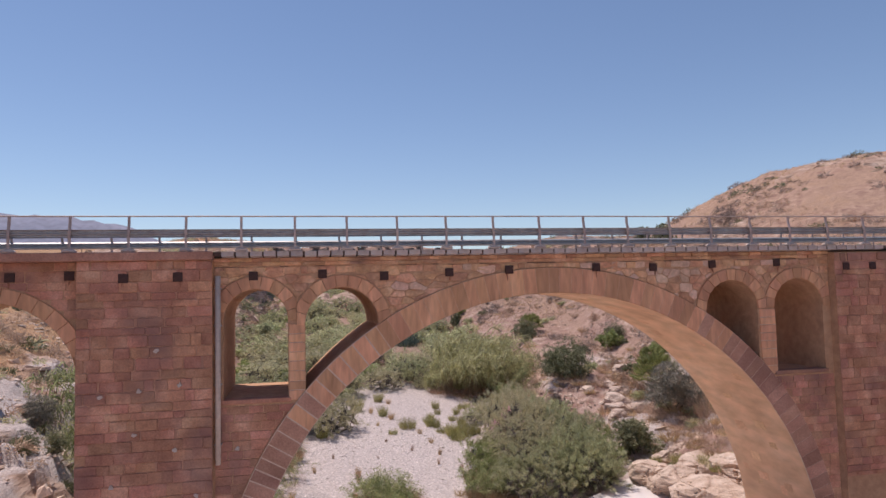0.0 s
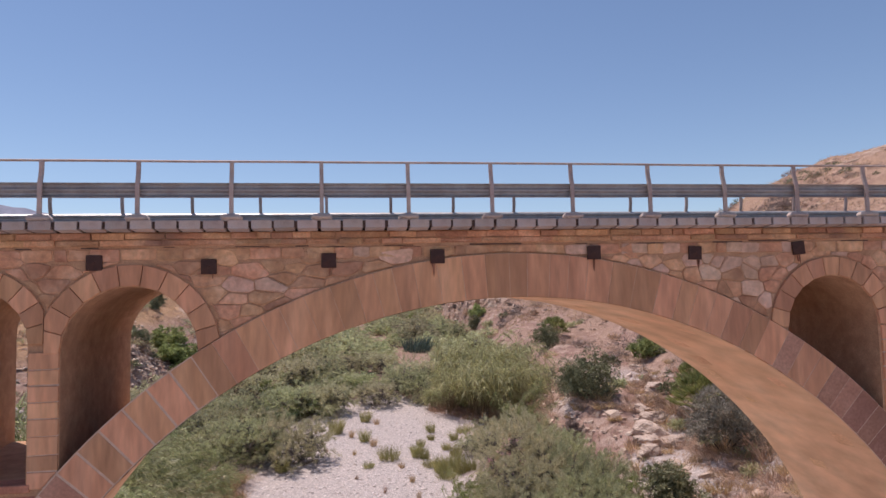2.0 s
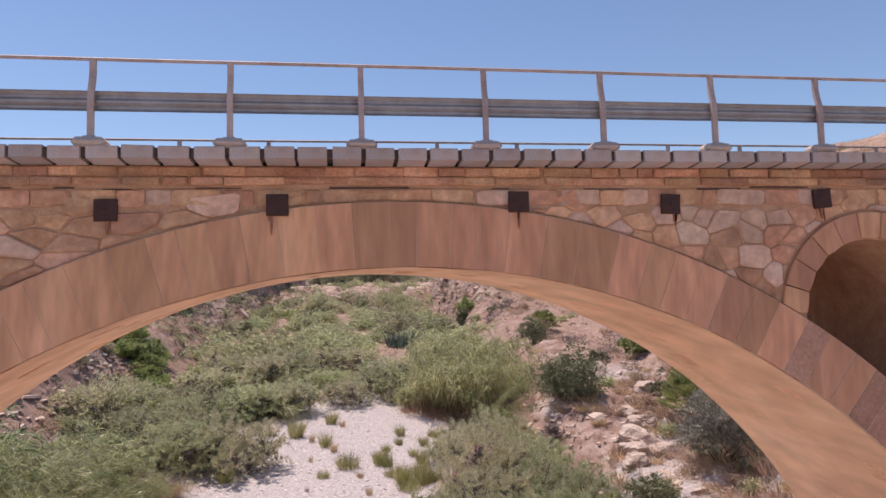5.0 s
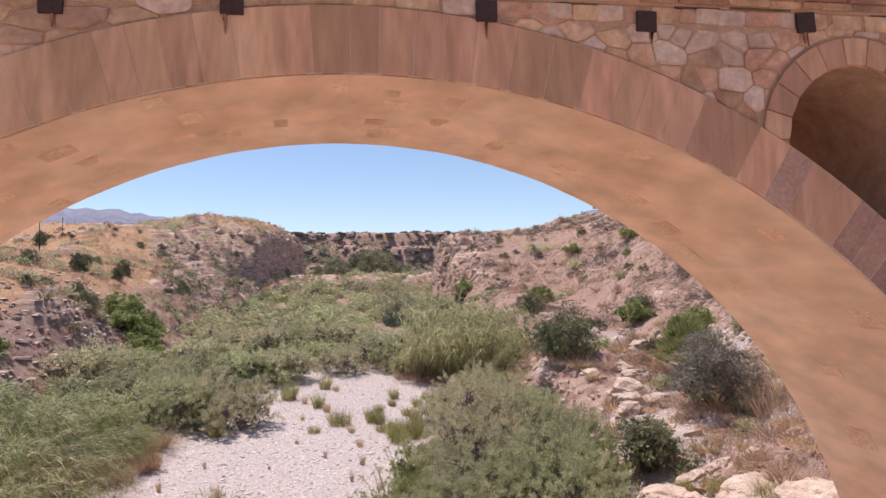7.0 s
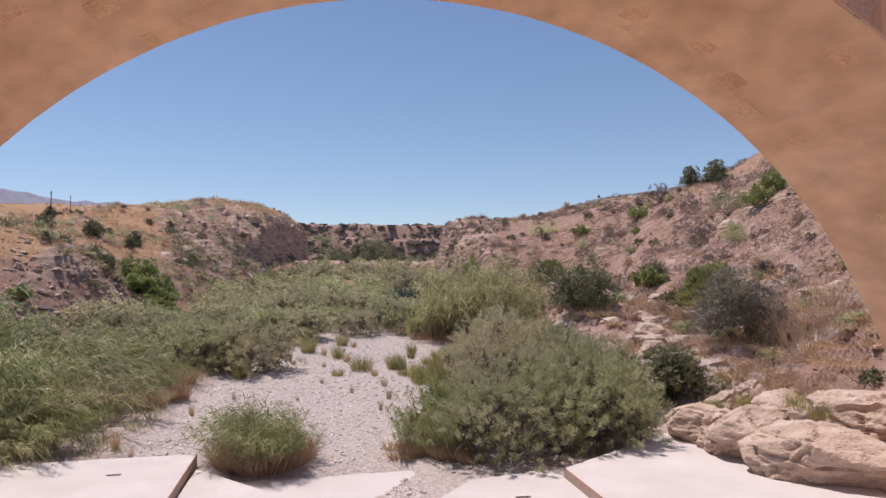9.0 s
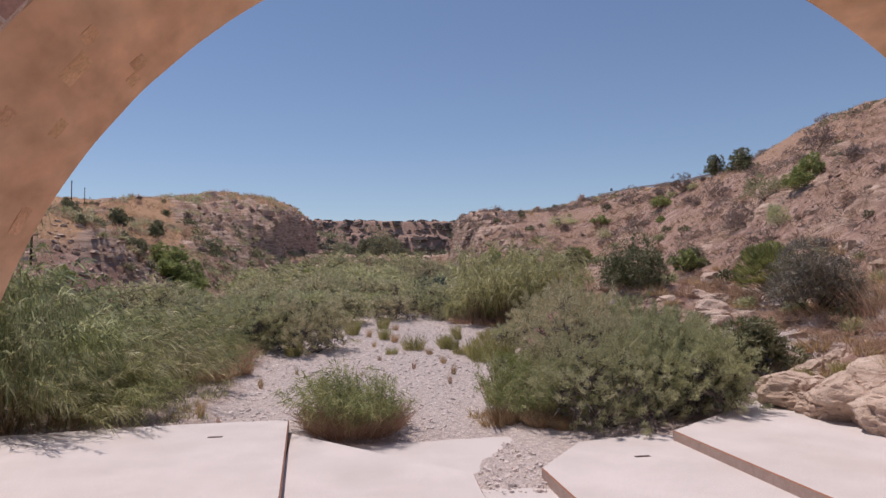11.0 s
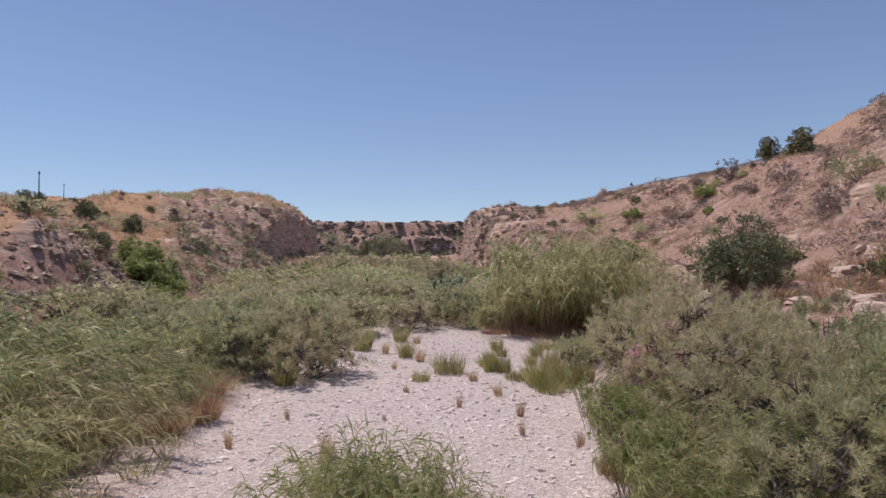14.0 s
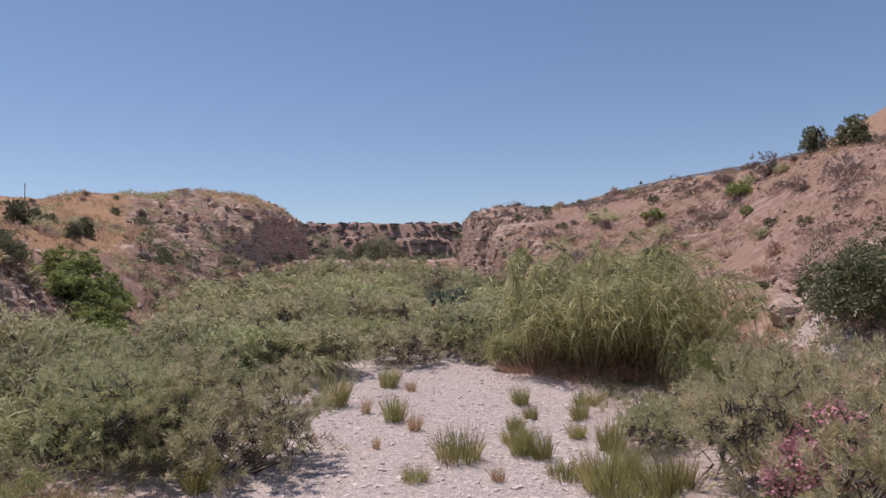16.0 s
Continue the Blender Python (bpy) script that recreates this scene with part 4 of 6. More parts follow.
M_DRY = material("dry_grass", [(0.46, 0.31, 0.175), (0.6, 0.44, 0.27), (0.72, 0.56, 0.37)], 0.7, 0.85, 0, 20, island=0.5, each=0.3, leafy=0.35)
M_REDDRY = material("reddish_dry_grass", [(0.4, 0.26, 0.185), (0.53, 0.375, 0.28), (0.66, 0.5, 0.39)], 0.7, 0.85, 0, 20, island=0.5, each=0.3, leafy=0.3)
M_SPIKE = material("blue_green_blade", [(0.07, 0.105, 0.09), (0.12, 0.165, 0.135), (0.2, 0.25, 0.2)], 1.5, 0.55, 0, 20, island=0.6, leafy=0.15)
M_RUSTREED = material("rusty_reed", [(0.25, 0.14, 0.1), (0.38, 0.235, 0.165), (0.52, 0.36, 0.26)], 0.7, 0.85, 0, 20, island=0.6, leafy=0.2)
M_YELLOW = material("yellow_green_tuft", [(0.23, 0.215, 0.085), (0.39, 0.36, 0.155), (0.56, 0.5, 0.26)], 1.5, 0.75, 0, 20, island=0.6, each=0.3, leafy=0.4)
M_PINK = material("oleander_petal", [(0.72, 0.33, 0.42), (0.84, 0.48, 0.56), (0.9, 0.66, 0.71)], 3, 0.6, 0, 20, island=0.5, leafy=0.4)
M_BARK = material("grey_bark", [(0.1, 0.075, 0.055), (0.18, 0.14, 0.11)], 5, 0.9, 0.5, 40)
M_TWIG = material("dark_twig", [(0.1, 0.082, 0.075), (0.18, 0.15, 0.135)], 5, 0.9, 0, 40, island=0.5)
M_STALK = material("dry_stalk", [(0.24, 0.17, 0.1), (0.36, 0.27, 0.17)], 4, 0.8, 0.2, 40)


def unit(v):
    return v / np.maximum(np.linalg.norm(v, axis=-1, keepdims=True), 1e-6)


def ribbons(rs, root, way, length, width, droop=0.3, segs=2, blow=(0, 0, 0), tip=0.15):
    """Curved leaf blades: arrays of roots and directions give vertices and quads."""
    n = len(root)
    side = unit(np.cross(way, rs.normal(size=(n, 3)) + (0, 0, 0.6)))
    length, width = np.broadcast_to(length, n)[:, None], np.broadcast_to(width, n)[:, None]
    drop = np.broadcast_to(droop, n)[:, None]
    rows = []
    for k in range(segs + 1):
        s = k / segs
        p = root + way * length * s + (np.array((0, 0, -1.0)) * drop + np.array(blow)) * length * s * s
        w = width * 0.5 * (1 - (1 - tip) * s**1.5) * (0.55 + 0.45 * min(1.0, 3 * s + 0.2))
        rows += [p - side * w, p + side * w]
    v = np.stack(rows, 1)
    m = 2 * (segs + 1)
    base = (np.arange(n) * m)[:, None]
    f = np.concatenate([base + np.array([[2 * k, 2 * k + 1, 2 * k + 3, 2 * k + 2]]) for k in range(segs)], 0)
    return v.reshape(-1, 3), f


def join(parts):
    vs, fs, o = [], [], 0
    for v, f in parts:
        vs.append(v)
        fs.append(f + o)
        o += len(v)
    return np.concatenate(vs), np.concatenate(fs)


def lumps(rs, n, w, h, flat=0.55):
    """Centres and radii of the rounded masses of a bush w across and h high."""
    a, r = rs.uniform(0, 2 * np.pi, n), np.sqrt(rs.uniform(0, 1, n)) * 0.37 * w
    c = np.stack([r * np.cos(a), r * np.sin(a), h * rs.uniform(0.08, 0.8, n) * (1 - 1.1 * (r / (0.5 * w)) ** 2)], 1)
    rad = rs.uniform(0.13, 0.24, n) * min(w, 1.6 * h)
    c[:, 2] = np.clip(c[:, 2], 0.25 * rad * flat, h - rad * 0.8)
    return c, rad


def fluffy(rs, c, rad, n, puffs, size, low=-0.35):
    """Points and outward ways over many small puffs that cover the lumps."""
    q, e = on_lumps(rs, c, rad, puffs, 0.8, low)
    k = rs.choice(puffs, n)
    d = unit(rs.normal(size=(n, 3)) + e[k] * 0.7 + (0, 0, 0.25))
    big = (size * rs.uniform(0.6, 1.3, puffs))[k]
    p = q[k] + d * (big * rs.uniform(0.25, 1.0, n))[:, None]
    p[:, 2] = np.abs(p[:, 2]) + 0.02
    return p, d


def on_lumps(rs, c, rad, n, inner=0.55, low=-0.5):
    k = rs.choice(len(c), n, p=rad**2 / (rad**2).sum())
    d = unit(rs.normal(size=(n, 3)))
    d[:, 2] = np.where(d[:, 2] < low, -d[:, 2], d[:, 2])
    p = c[k] + d * (rad[k] * rs.uniform(inner, 1.0, n) ** 0.7)[:, None]
    p[:, 2] = np.abs(p[:, 2]) + 0.02
    return p, d


def core(rs, c, rad, n, size=0.5):
    """Broad leaf masses deep inside the lumps, so that no light falls through the bush."""
    k = rs.choice(len(c), n, p=rad**2 / (rad**2).sum())
    p = c[k] + unit(rs.normal(size=(n, 3))) * (rad[k] * rs.uniform(0, 0.6, n))[:, None]
    p[:, 2] = np.abs(p[:, 2]) + 0.05
    return ribbons(rs, p, unit(rs.normal(size=(n, 3))), rad[k] * size, rad[k] * size * 0.6, 0.1, 1, tip=0.5)


def stems(rs, c, base_w, thick, n):
    bm = bmesh.new()
    for k in rs.choice(len(c), min(n, len(c)), replace=False):
        a, b = rs.uniform(-base_w, base_w, 2)
        p0, p2 = Vector((a, b, -0.15)), Vector(c[k])
        p1 = p0.lerp(p2, 0.5) + Vector((*rs.uniform(-0.15, 0.15, 2), 0.1))
        q = tube([p0, p1, p2], [thick, thick * 0.7, thick * 0.25], 5)
        me = bpy.data.meshes.new("t")
        q.to_mesh(me)
        q.free()
        bm.from_mesh(me)
        bpy.data.meshes.remove(me)
    me = bpy.data.meshes.new("woody_base")
    bm.to_mesh(me)
    bm.free()
    me.materials.append(M_BARK)
    return me


def needles(rs, root, way, length, width, droop=0.15):
    """Thin pointed twigs, a triangle each."""
    side = unit(np.cross(way, rs.normal(size=root.shape)))
    length, width = np.broadcast_to(length, len(root))[:, None], np.broadcast_to(width, len(root))[:, None]
    tip = root + way * length - np.array((0, 0, 1.0)) * length * droop
    v = np.stack([root - side * width / 2, root + side * width / 2, tip], 1).reshape(-1, 3)
    return v, np.arange(len(v)).reshape(-1, 3)


def tamarisk(seed, w, h, plumes, twigs, ln, wd, mat=None, masses=34):
    """A feathery bush: rounded masses of soft plumes of fine twigs, over a dark tangle of branches."""
    rs = np.random.RandomState(seed)
    c, rad = lumps(rs, masses, w, h)
    ring = rs.uniform(0, 2 * np.pi, 12)
    c = np.concatenate([c, np.stack([0.36 * w * np.cos(ring), 0.36 * w * np.sin(ring), np.full(12, 0.13 * h)], 1)])
    rad = np.concatenate([rad, rs.uniform(0.13, 0.19, 12) * h])
    o, d = on_lumps(rs, c, rad, plumes, 0.7, -0.3)
    axis = unit(d + (0.1, 0, 0.35) + rs.normal(size=d.shape) * 0.3)
    long = rs.uniform(0.06, 0.15, plumes) * h
    k = np.repeat(np.arange(plumes), twigs)
    u = rs.uniform(0, 1, len(k))
    bend = np.array((0.16, -0.04, -0.12))
    puff = unit(rs.normal(size=(len(k), 3)))
    root = o[k] + axis[k] * (long[k] * u)[:, None] + bend * (long[k] * u**2)[:, None] + puff * (long[k] * 0.3 * rs.uniform(0, 1, len(k)))[:, None]
    root[:, 2] = np.abs(root[:, 2]) + 0.02
    way = unit(axis[k] * 0.55 + puff * 0.75 + (0.1, 0, 0.3))
    v, f = needles(rs, root, way, ln * rs.uniform(0.6, 1.3, len(k)), wd * rs.uniform(0.7, 1.3, len(k)))
    n = plumes * 3
    q = rs.choice(len(c), n, p=rad**2 / (rad**2).sum())
    p = c[q] + unit(rs.normal(size=(n, 3))) * (rad[q] * rs.uniform(0, 0.45, n))[:, None]
    p[:, 2] = np.abs(p[:, 2]) + 0.03
    tangle = needles(rs, p, unit(rs.normal(size=(n, 3)) + (0, 0, 0.4)), rad[q] * 0.5, rad[q] * 0.05, 0.05)
    return {"woody_base": stems(rs, c, 0.25 * w / 4, 0.04, 7), "branch_tangle": mesh_np("branch_tangle", *tangle, M_TWIG), "foliage": mesh_np("foliage", v, f, mat or M_TAM)}


def cane(seed, w, h, stalks, leaves, ln, wd, blow=0.35, mat=None, arch=0.4, groups=14, spread=0.9):
    """A thicket of giant cane: tussocks of arching stalks with leaves along them, streaming in the wind."""
    rs = np.random.RandomState(seed)
    ga, gr = rs.uniform(0, 2 * np.pi, groups), np.sqrt(rs.uniform(0, 1, groups)) * 0.36 * w
    g = rs.choice(groups, stalks)
    foot = np.stack([(gr * np.cos(ga))[g], (gr * np.sin(ga))[g], np.full(stalks, -0.1)], 1) + rs.normal(0, 0.045 * w, (stalks, 3)) * (1, 1, 0)
    tip_over = rs.normal(0, 0.22, (groups, 2))[g] + rs.normal(0, 0.1, (stalks, 2))
    lean = unit(np.stack([foot[:, 0] * spread / w + tip_over[:, 0] + 0.12, foot[:, 1] * spread / w + tip_over[:, 1] - 0.05, np.ones(stalks)], 1))
    tall = h * 1.12 * (rs.uniform(0.42, 1.0, groups)[g] * rs.uniform(0.75, 1.05, stalks)) * (1 - 0.3 * (gr[g] / (0.36 * w)) ** 2)
    curl = (arch * rs.uniform(0.5, 1.3, groups))[g] * rs.uniform(0.8, 1.2, stalks)
    bend = np.stack([blow * rs.uniform(0.5, 1.2, stalks) + lean[:, 0] * curl, lean[:, 1] * curl * 1.2 - 0.12, -curl * 0.8], 1)

    def along(s, u):
        return foot[s] + lean[s] * (tall[s] * u)[:, None] + bend[s] * (tall[s] * u**2.6)[:, None]

    k = np.arange(stalks)
    line = [along(k, np.full(stalks, u)) for u in (0, 0.35, 0.6, 0.8, 1.0)]
    side = unit(np.cross(lean, rs.normal(size=(stalks, 3))))
    sv = np.stack([q + side * t for q, t in zip(np.repeat(np.array(line), 2, 0), (-0.02, 0.02, -0.018, 0.018, -0.015, 0.015, -0.01, 0.01, -0.005, 0.005))], 1).reshape(-1, 3)
    sf = np.concatenate([(k * 10)[:, None] + np.array([[2 * i, 2 * i + 1, 2 * i + 3, 2 * i + 2]]) for i in range(4)], 0)
    s = np.repeat(k, leaves)
    u = 0.15 + 0.85 * rs.beta(3.2, 1.15, len(s))
    root = along(s, u)
    ahead = unit(along(s, u + 0.02) - root)
    way = unit(ahead * 0.65 + unit(rs.normal(size=(len(s), 3))) * 0.85 + (blow * 0.4, 0, 0.05))
    lv, lf = ribbons(rs, root, way, rs.uniform(0.5, 1.25, len(s)) * ln, rs.uniform(0.7, 1.2, len(s)) * wd, rs.uniform(0.2, 0.9, len(s)), 2, (blow * 0.6, -0.1, 0), 0.08)
    lv[:, 2] = np.maximum(lv[:, 2], 0.0)
    sv[:, 2] = np.maximum(sv[:, 2], -0.1)
    top = len(sv)
    sv = np.concatenate([sv, [(-0.05, 0, -0.4), (0.05, 0, -0.4)]])
    sf = np.concatenate([sf, np.stack([np.full(stalks, top), np.full(stalks, top + 1), k * 10 + 1, k * 10], 1)])
    return {"stem_clump": mesh_np("stem_clump", sv, sf, M_STALK), "foliage": mesh_np("foliage", lv, lf, mat or M_CANE)}


def shrub(seed, w, h, n, leaf, mat, lump=12, spiky=0.0):
    """A dense dome of leaves that reaches the ground, lumpy in outline."""
    rs = np.random.RandomState(seed)
    a, r = rs.uniform(0, 2 * np.pi, lump), np.sqrt(rs.uniform(0, 1, lump)) * 0.3 * w
    rad = rs.uniform(0.16, 0.25, lump) * w * (1.1 - 0.5 * r / (0.3 * w))
    c = np.stack([r * np.cos(a), r * np.sin(a), h * rs.uniform(0.08, 0.62, lump) * (1 - 0.8 * (r / (0.4 * w)) ** 2)], 1)
    c[:, 2] = np.clip(c[:, 2], 0.1 * h, h - rad)
    p, d = fluffy(rs, c, rad, n, max(60, n // 30), 0.07 * h, -0.6)
    way = unit(d + (0, 0, 0.3) + rs.normal(size=(n, 3)) * 0.6)
    v, f = join([ribbons(rs, p, way, rs.uniform(0.7, 1.4, n) * leaf * (1 + spiky), rs.uniform(0.6, 1.0, n) * leaf * 0.7 / (1 + spiky), 0.15, 1, tip=0.4), core(rs, c, rad, min(700, n // 5), 0.5 if n < 5000 else 0.28)])
    return {"woody_base": stems(rs, c * (1, 1, 0.8), 0.1 * w / 3, 0.04, 5), "foliage": mesh_np("foliage", v, f, mat)}


def tuft(seed, w, h, n, wd, mat, droop=0.35, spread=0.22):
    rs = np.random.RandomState(seed)
    a, r = rs.uniform(0, 2 * np.pi, n), np.sqrt(rs.uniform(0, 1, n)) * spread * w
    root = np.stack([r * np.cos(a), r * np.sin(a), np.full(n, -0.04)], 1)
    way = unit(np.stack([np.cos(a) * 0.5 * w / h * rs.uniform(0, 1, n) + 0.1 + rs.normal(0, 0.16, n), np.sin(a) * 0.5 * w / h * rs.uniform(0, 1, n) + rs.normal(0, 0.16, n), np.ones(n)], 1))
    v, f = ribbons(rs, root, way, h * rs.uniform(0.55, 1.1, n), wd * rs.uniform(0.6, 1.2, n), droop * rs.uniform(0.3, 1.4, n), 3, (0.1, 0, 0), 0.05)
    return {"grass": mesh_np("grass", v, f, mat)}


def palmetto(seed, w, h, fans):
    rs = np.random.RandomState(seed)
    sv, lv = [], []
    a = rs.uniform(0, 2 * np.pi, fans)
    e = rs.uniform(0.15, 1.25, fans)
    hub = np.stack([np.cos(a) * np.cos(e) * w * 0.36, np.sin(a) * np.cos(e) * w * 0.36, np.sin(e) * h * 0.75 + 0.15], 1)
    out = unit(hub)
    foot = rs.uniform(-0.2, 0.2, (fans, 3)) * (1, 1, 0)
    sv = ribbons(rs, foot, unit(hub - foot), np.linalg.norm(hub - foot, axis=1), 0.035, 0.02, 2, tip=0.6)
    k = np.repeat(np.arange(fans), 15)
    fan = np.tile(np.linspace(-1.25, 1.25, 15), fans)
    side = unit(np.cross(out, (0, 0, 1.0)))
    up = np.cross(side, out)
    way = unit(out[k] * np.cos(fan)[:, None] + side[k] * np.sin(fan)[:, None] + up[k] * 0.15)
    lv = ribbons(rs, hub[k], way, 0.55 * rs.uniform(0.8, 1.15, len(k)), 0.055, 0.12, 2, tip=0.1)
    return {"cane_growth": mesh_np("cane_growth", *sv, M_STALK), "frond_crown": mesh_np("frond_crown", *lv, M_PALM)}


def tree(seed, w, h, n, leaf, mat):
    rs = np.random.RandomState(seed)
    c, rad = lumps(rs, 20, w, h * 0.85)
    c[:, 2] += h * 0.15
    p, d = on_lumps(rs, c, rad, n, 0.5)
    way = unit(d + (0, 0, 0.3) + rs.normal(size=(n, 3)) * 0.6)
    v, f = ribbons(rs, p, way, rs.uniform(0.6, 1.4, n) * leaf, rs.uniform(0.6, 1.0, n) * leaf * 0.5, 0.2, 1, tip=0.4)
    limbs = stems(rs, c, 0.15, 0.16, 8)
    trunk = bpy.data.meshes.new("trunk")
    q = tube([(0, 0, -0.4), (0.1, 0, h * 0.25), (0.05, 0.1, h * 0.55)], [0.32, 0.24, 0.14], 9)
    q.to_mesh(trunk)
    q.free()
    trunk.materials.append(M_BARK)
    return {"trunk": trunk, "branchwork": limbs, "crown": mesh_np("crown", v, f, mat)}


def plant(name, meshes, x, y, s=1.0, sz=None, label="", category="", group="", turn=None, sink=0.05, z=None):
    ob = new(name)
    ob.matrix_basis = Matrix.LocRotScale((x, y, (height(x, y) if z is None else z) - sink), Euler((0, 0, PR.uniform(0, 6.28) if turn is None else turn)), (s, s, sz or s))
    for key, me in meshes.items():
        piece = part(key, me, None, ob)
        if key == "branch_tangle" or name == "withered_brush":
            tagged(piece, kind="stuff")
    return tagged(ob, label, category, group)


PR = random.Random(5)
TAM = [tamarisk(1, 7.0, 4.4, 430, 70, 0.18, 0.032), tamarisk(2, 6.0, 4.2, 390, 70, 0.18, 0.032), tamarisk(3, 7.0, 4.2, 300, 12, 0.36, 0.11), tamarisk(4, 6.0, 4.0, 280, 12, 0.36, 0.11), tamarisk(5, 7.0, 4.2, 180, 7, 0.6, 0.24)]
CANE = [cane(11, 4.6, 5.0, 100, 42, 0.42, 0.046, 0.4, None, 0.5), cane(12, 4.2, 4.8, 95, 42, 0.42, 0.046, 0.5, None, 0.55), cane(13, 5.0, 4.6, 60, 13, 0.8, 0.11, 0.35), cane(14, 5.0, 4.4, 56, 13, 0.8, 0.11, 0.45), cane(17, 5.0, 4.4, 40, 8, 1.2, 0.2, 0.4), cane(18, 4.4, 4.8, 100, 42, 0.42, 0.046, 0.35, M_REED, 0.4), cane(19, 5.0, 4.5, 56, 13, 0.8, 0.11, 0.35, M_REED)]
FOUNTAIN = cane(16, 4.0, 5.2, 180, 30, 0.75, 0.06, 0.15, M_FOUNTAIN, 0.55, 6, 2.6)
SKIRT = tuft(15, 5.0, 1.2, 700, 0.035, M_RUSTREED, 0.5, 0.4)["grass"]
BUSH = [shrub(21, 4.6, 3.6, 9000, 0.1, M_BUSH, 40), shrub(22, 4.4, 3.4, 8000, 0.1, M_BUSH, 36), shrub(23, 4.0, 3.0, 2500, 0.22, M_BUSH, 16), shrub(24, 4.0, 3.0, 2200, 0.22, M_GREEN, 20), shrub(26, 4.0, 3.0, 800, 0.36, M_GREEN, 16)]
PALM = palmetto(41, 3.2, 2.2, 90)
GREY = shrub(25, 4.2, 3.8, 9000, 0.12, M_GREYBUSH, 18, 0.8)
TAMTEXT, CANETEXT = "feathery grey-green tamarisk bush on the dry riverbed", "thicket of giant cane with wind-blown leaves"

# tamarisks by the bed
for k, (x, y, s, sz) in enumerate(((9.3, 16.8, 0.85, 0.88), (12.2, 17.2, 0.98, 1.05), (10.2, 21.0, 0.95, 0.95), (14.6, 21.5, 0.95, 1.2), (13.0, 17.4, 0.8, 0.95), (11.5, 26.0, 0.9, 1.15), (15.2, 27.5, 0.85, 1.15), (12.2, 32.0, 0.8, 1.05), (14.8, 35.5, 0.75, 0.95), (10.6, 37.0, 0.4, 0.4), (-3.2, 37.4, 1.0, 1.1), (-6.6, 37.8, 0.8, 0.85), (-0.5, 54.5, 0.8, 0.75), (4.2, 57.0, 0.8, 0.7), (7.0, 63.0, 0.7, 0.7), (-4.5, 52.5, 0.9, 0.85), (-8.2, 49.0, 0.9, 0.9), (-11.5, 44.5, 0.8, 0.85), (8.6, 56.5, 0.35, 0.4))):
    plant("tamarisk_bush", TAM[(k + (k > 4)) % 2 + (2 if y > 42 else 0)], x, y, s, sz, TAMTEXT, "bush", "tamarisk bushes")
FRESH = tamarisk(8, 4.6, 3.4, 230, 60, 0.15, 0.04, M_GREEN, 22)
for x, y, s, sz in ((15.5, 20.6, 0.75, 0.95), (14.4, 18.4, 0.6, 0.65), (6.9, 20.4, 0.45, 0.6), (7.6, 24.4, 0.5, 0.6)):
    plant("tamarisk_bush", FRESH, x, y, s, sz, "fresh green feathery bush beside the tamarisks", "bush", "tamarisk bushes")
# canes: the tall thicket beside the apron, and others upstream
for k, (x, y, s, sz) in enumerate(((-10.3, 20.6, 0.85, 0.85), (-11.9, 18.9, 1.0, 1.05), (-14.0, 18.2, 1.0, 1.75), (-16.8, 18.5, 1.0, 2.3), (-11.4, 23.2, 1.0, 1.1), (-13.6, 21.4, 1.1, 1.85), (-16.6, 22.5, 1.1, 2.4), (-13, 26, 1.1, 1.4), (-15.6, 27, 1.2, 1.75), (-19, 24, 1.1, 1.5), (-10.6, 27.0, 0.75, 0.9), (-19.5, 30, 1.1, 1.4), (-18.5, 34, 1.1, 1.3), (-22, 27, 1.1, 1.4), (-14.4, 29.8, 1.1, 1.25), (-11.8, 31.5, 0.9, 0.9), (-15.2, 33, 1.0, 1.0), (-13.2, 37.0, 0.9, 0.9), (-10.6, 41.0, 0.9, 0.85), (-17.5, 38, 0.9, 0.9), (-15.2, 43, 0.9, 0.9))):
    plant("cane_thicket", CANE[(6 if k % 3 == 1 else 2) if y > 33 or x < -18 else 5 if k % 3 == 0 else k % 2], x, y, s, sz, CANETEXT, "cane", "cane thickets", turn=PR.uniform(-0.7, 0.7))
for x, y, s, sz in ((-8.4, 31.6, 0.62, 0.62), (-9.4, 34.0, 0.7, 0.7), (5.9, 18.6, 0.62, 0.7), (7.2, 18.0, 0.62, 0.75), (6.5, 20.4, 0.62, 0.7), (6.9, 22.6, 0.62, 0.7), (7.6, 26.0, 0.55, 0.6), (8.4, 29.0, 0.5, 0.6)):
    plant("cane_thicket", CANE[5], x, y, s, sz, "green cane and reeds with brown dry bases", "cane", "cane thickets", turn=PR.uniform(-0.7, 0.7))
for x, y, s, sz in ((11.6, 52.0, 1.2, 1.3), (14.2, 49.6, 1.4, 1.6), (16.8, 47.6, 1.3, 1.6), (13.2, 57.0, 1.6, 1.9), (16.4, 53.6, 1.6, 2.0)):
    plant("fountain_cane", {**FOUNTAIN, "dry_skirt": SKIRT}, x, y, s, sz, "arching clump of yellowish cane spilling over the bed", "cane", "cane thickets", turn=PR.uniform(-0.5, 0.5))
plant("cane_thicket", CANE[5], 14.2, 41.5, 0.85, 1.4, "upright grey-green cane stand at the bank", "cane", "cane thickets", turn=0.4)
SPIKY = tuft(45, 7.0, 5.0, 260, 0.3, M_SPIKE, 0.15, 0.55)["grass"]
plant("spiky_plant", {"leaf_rosette": SPIKY}, 12.5, 92.0, 0.5, 0.6, "dark blue-green spiky plant among the canes", "plant")
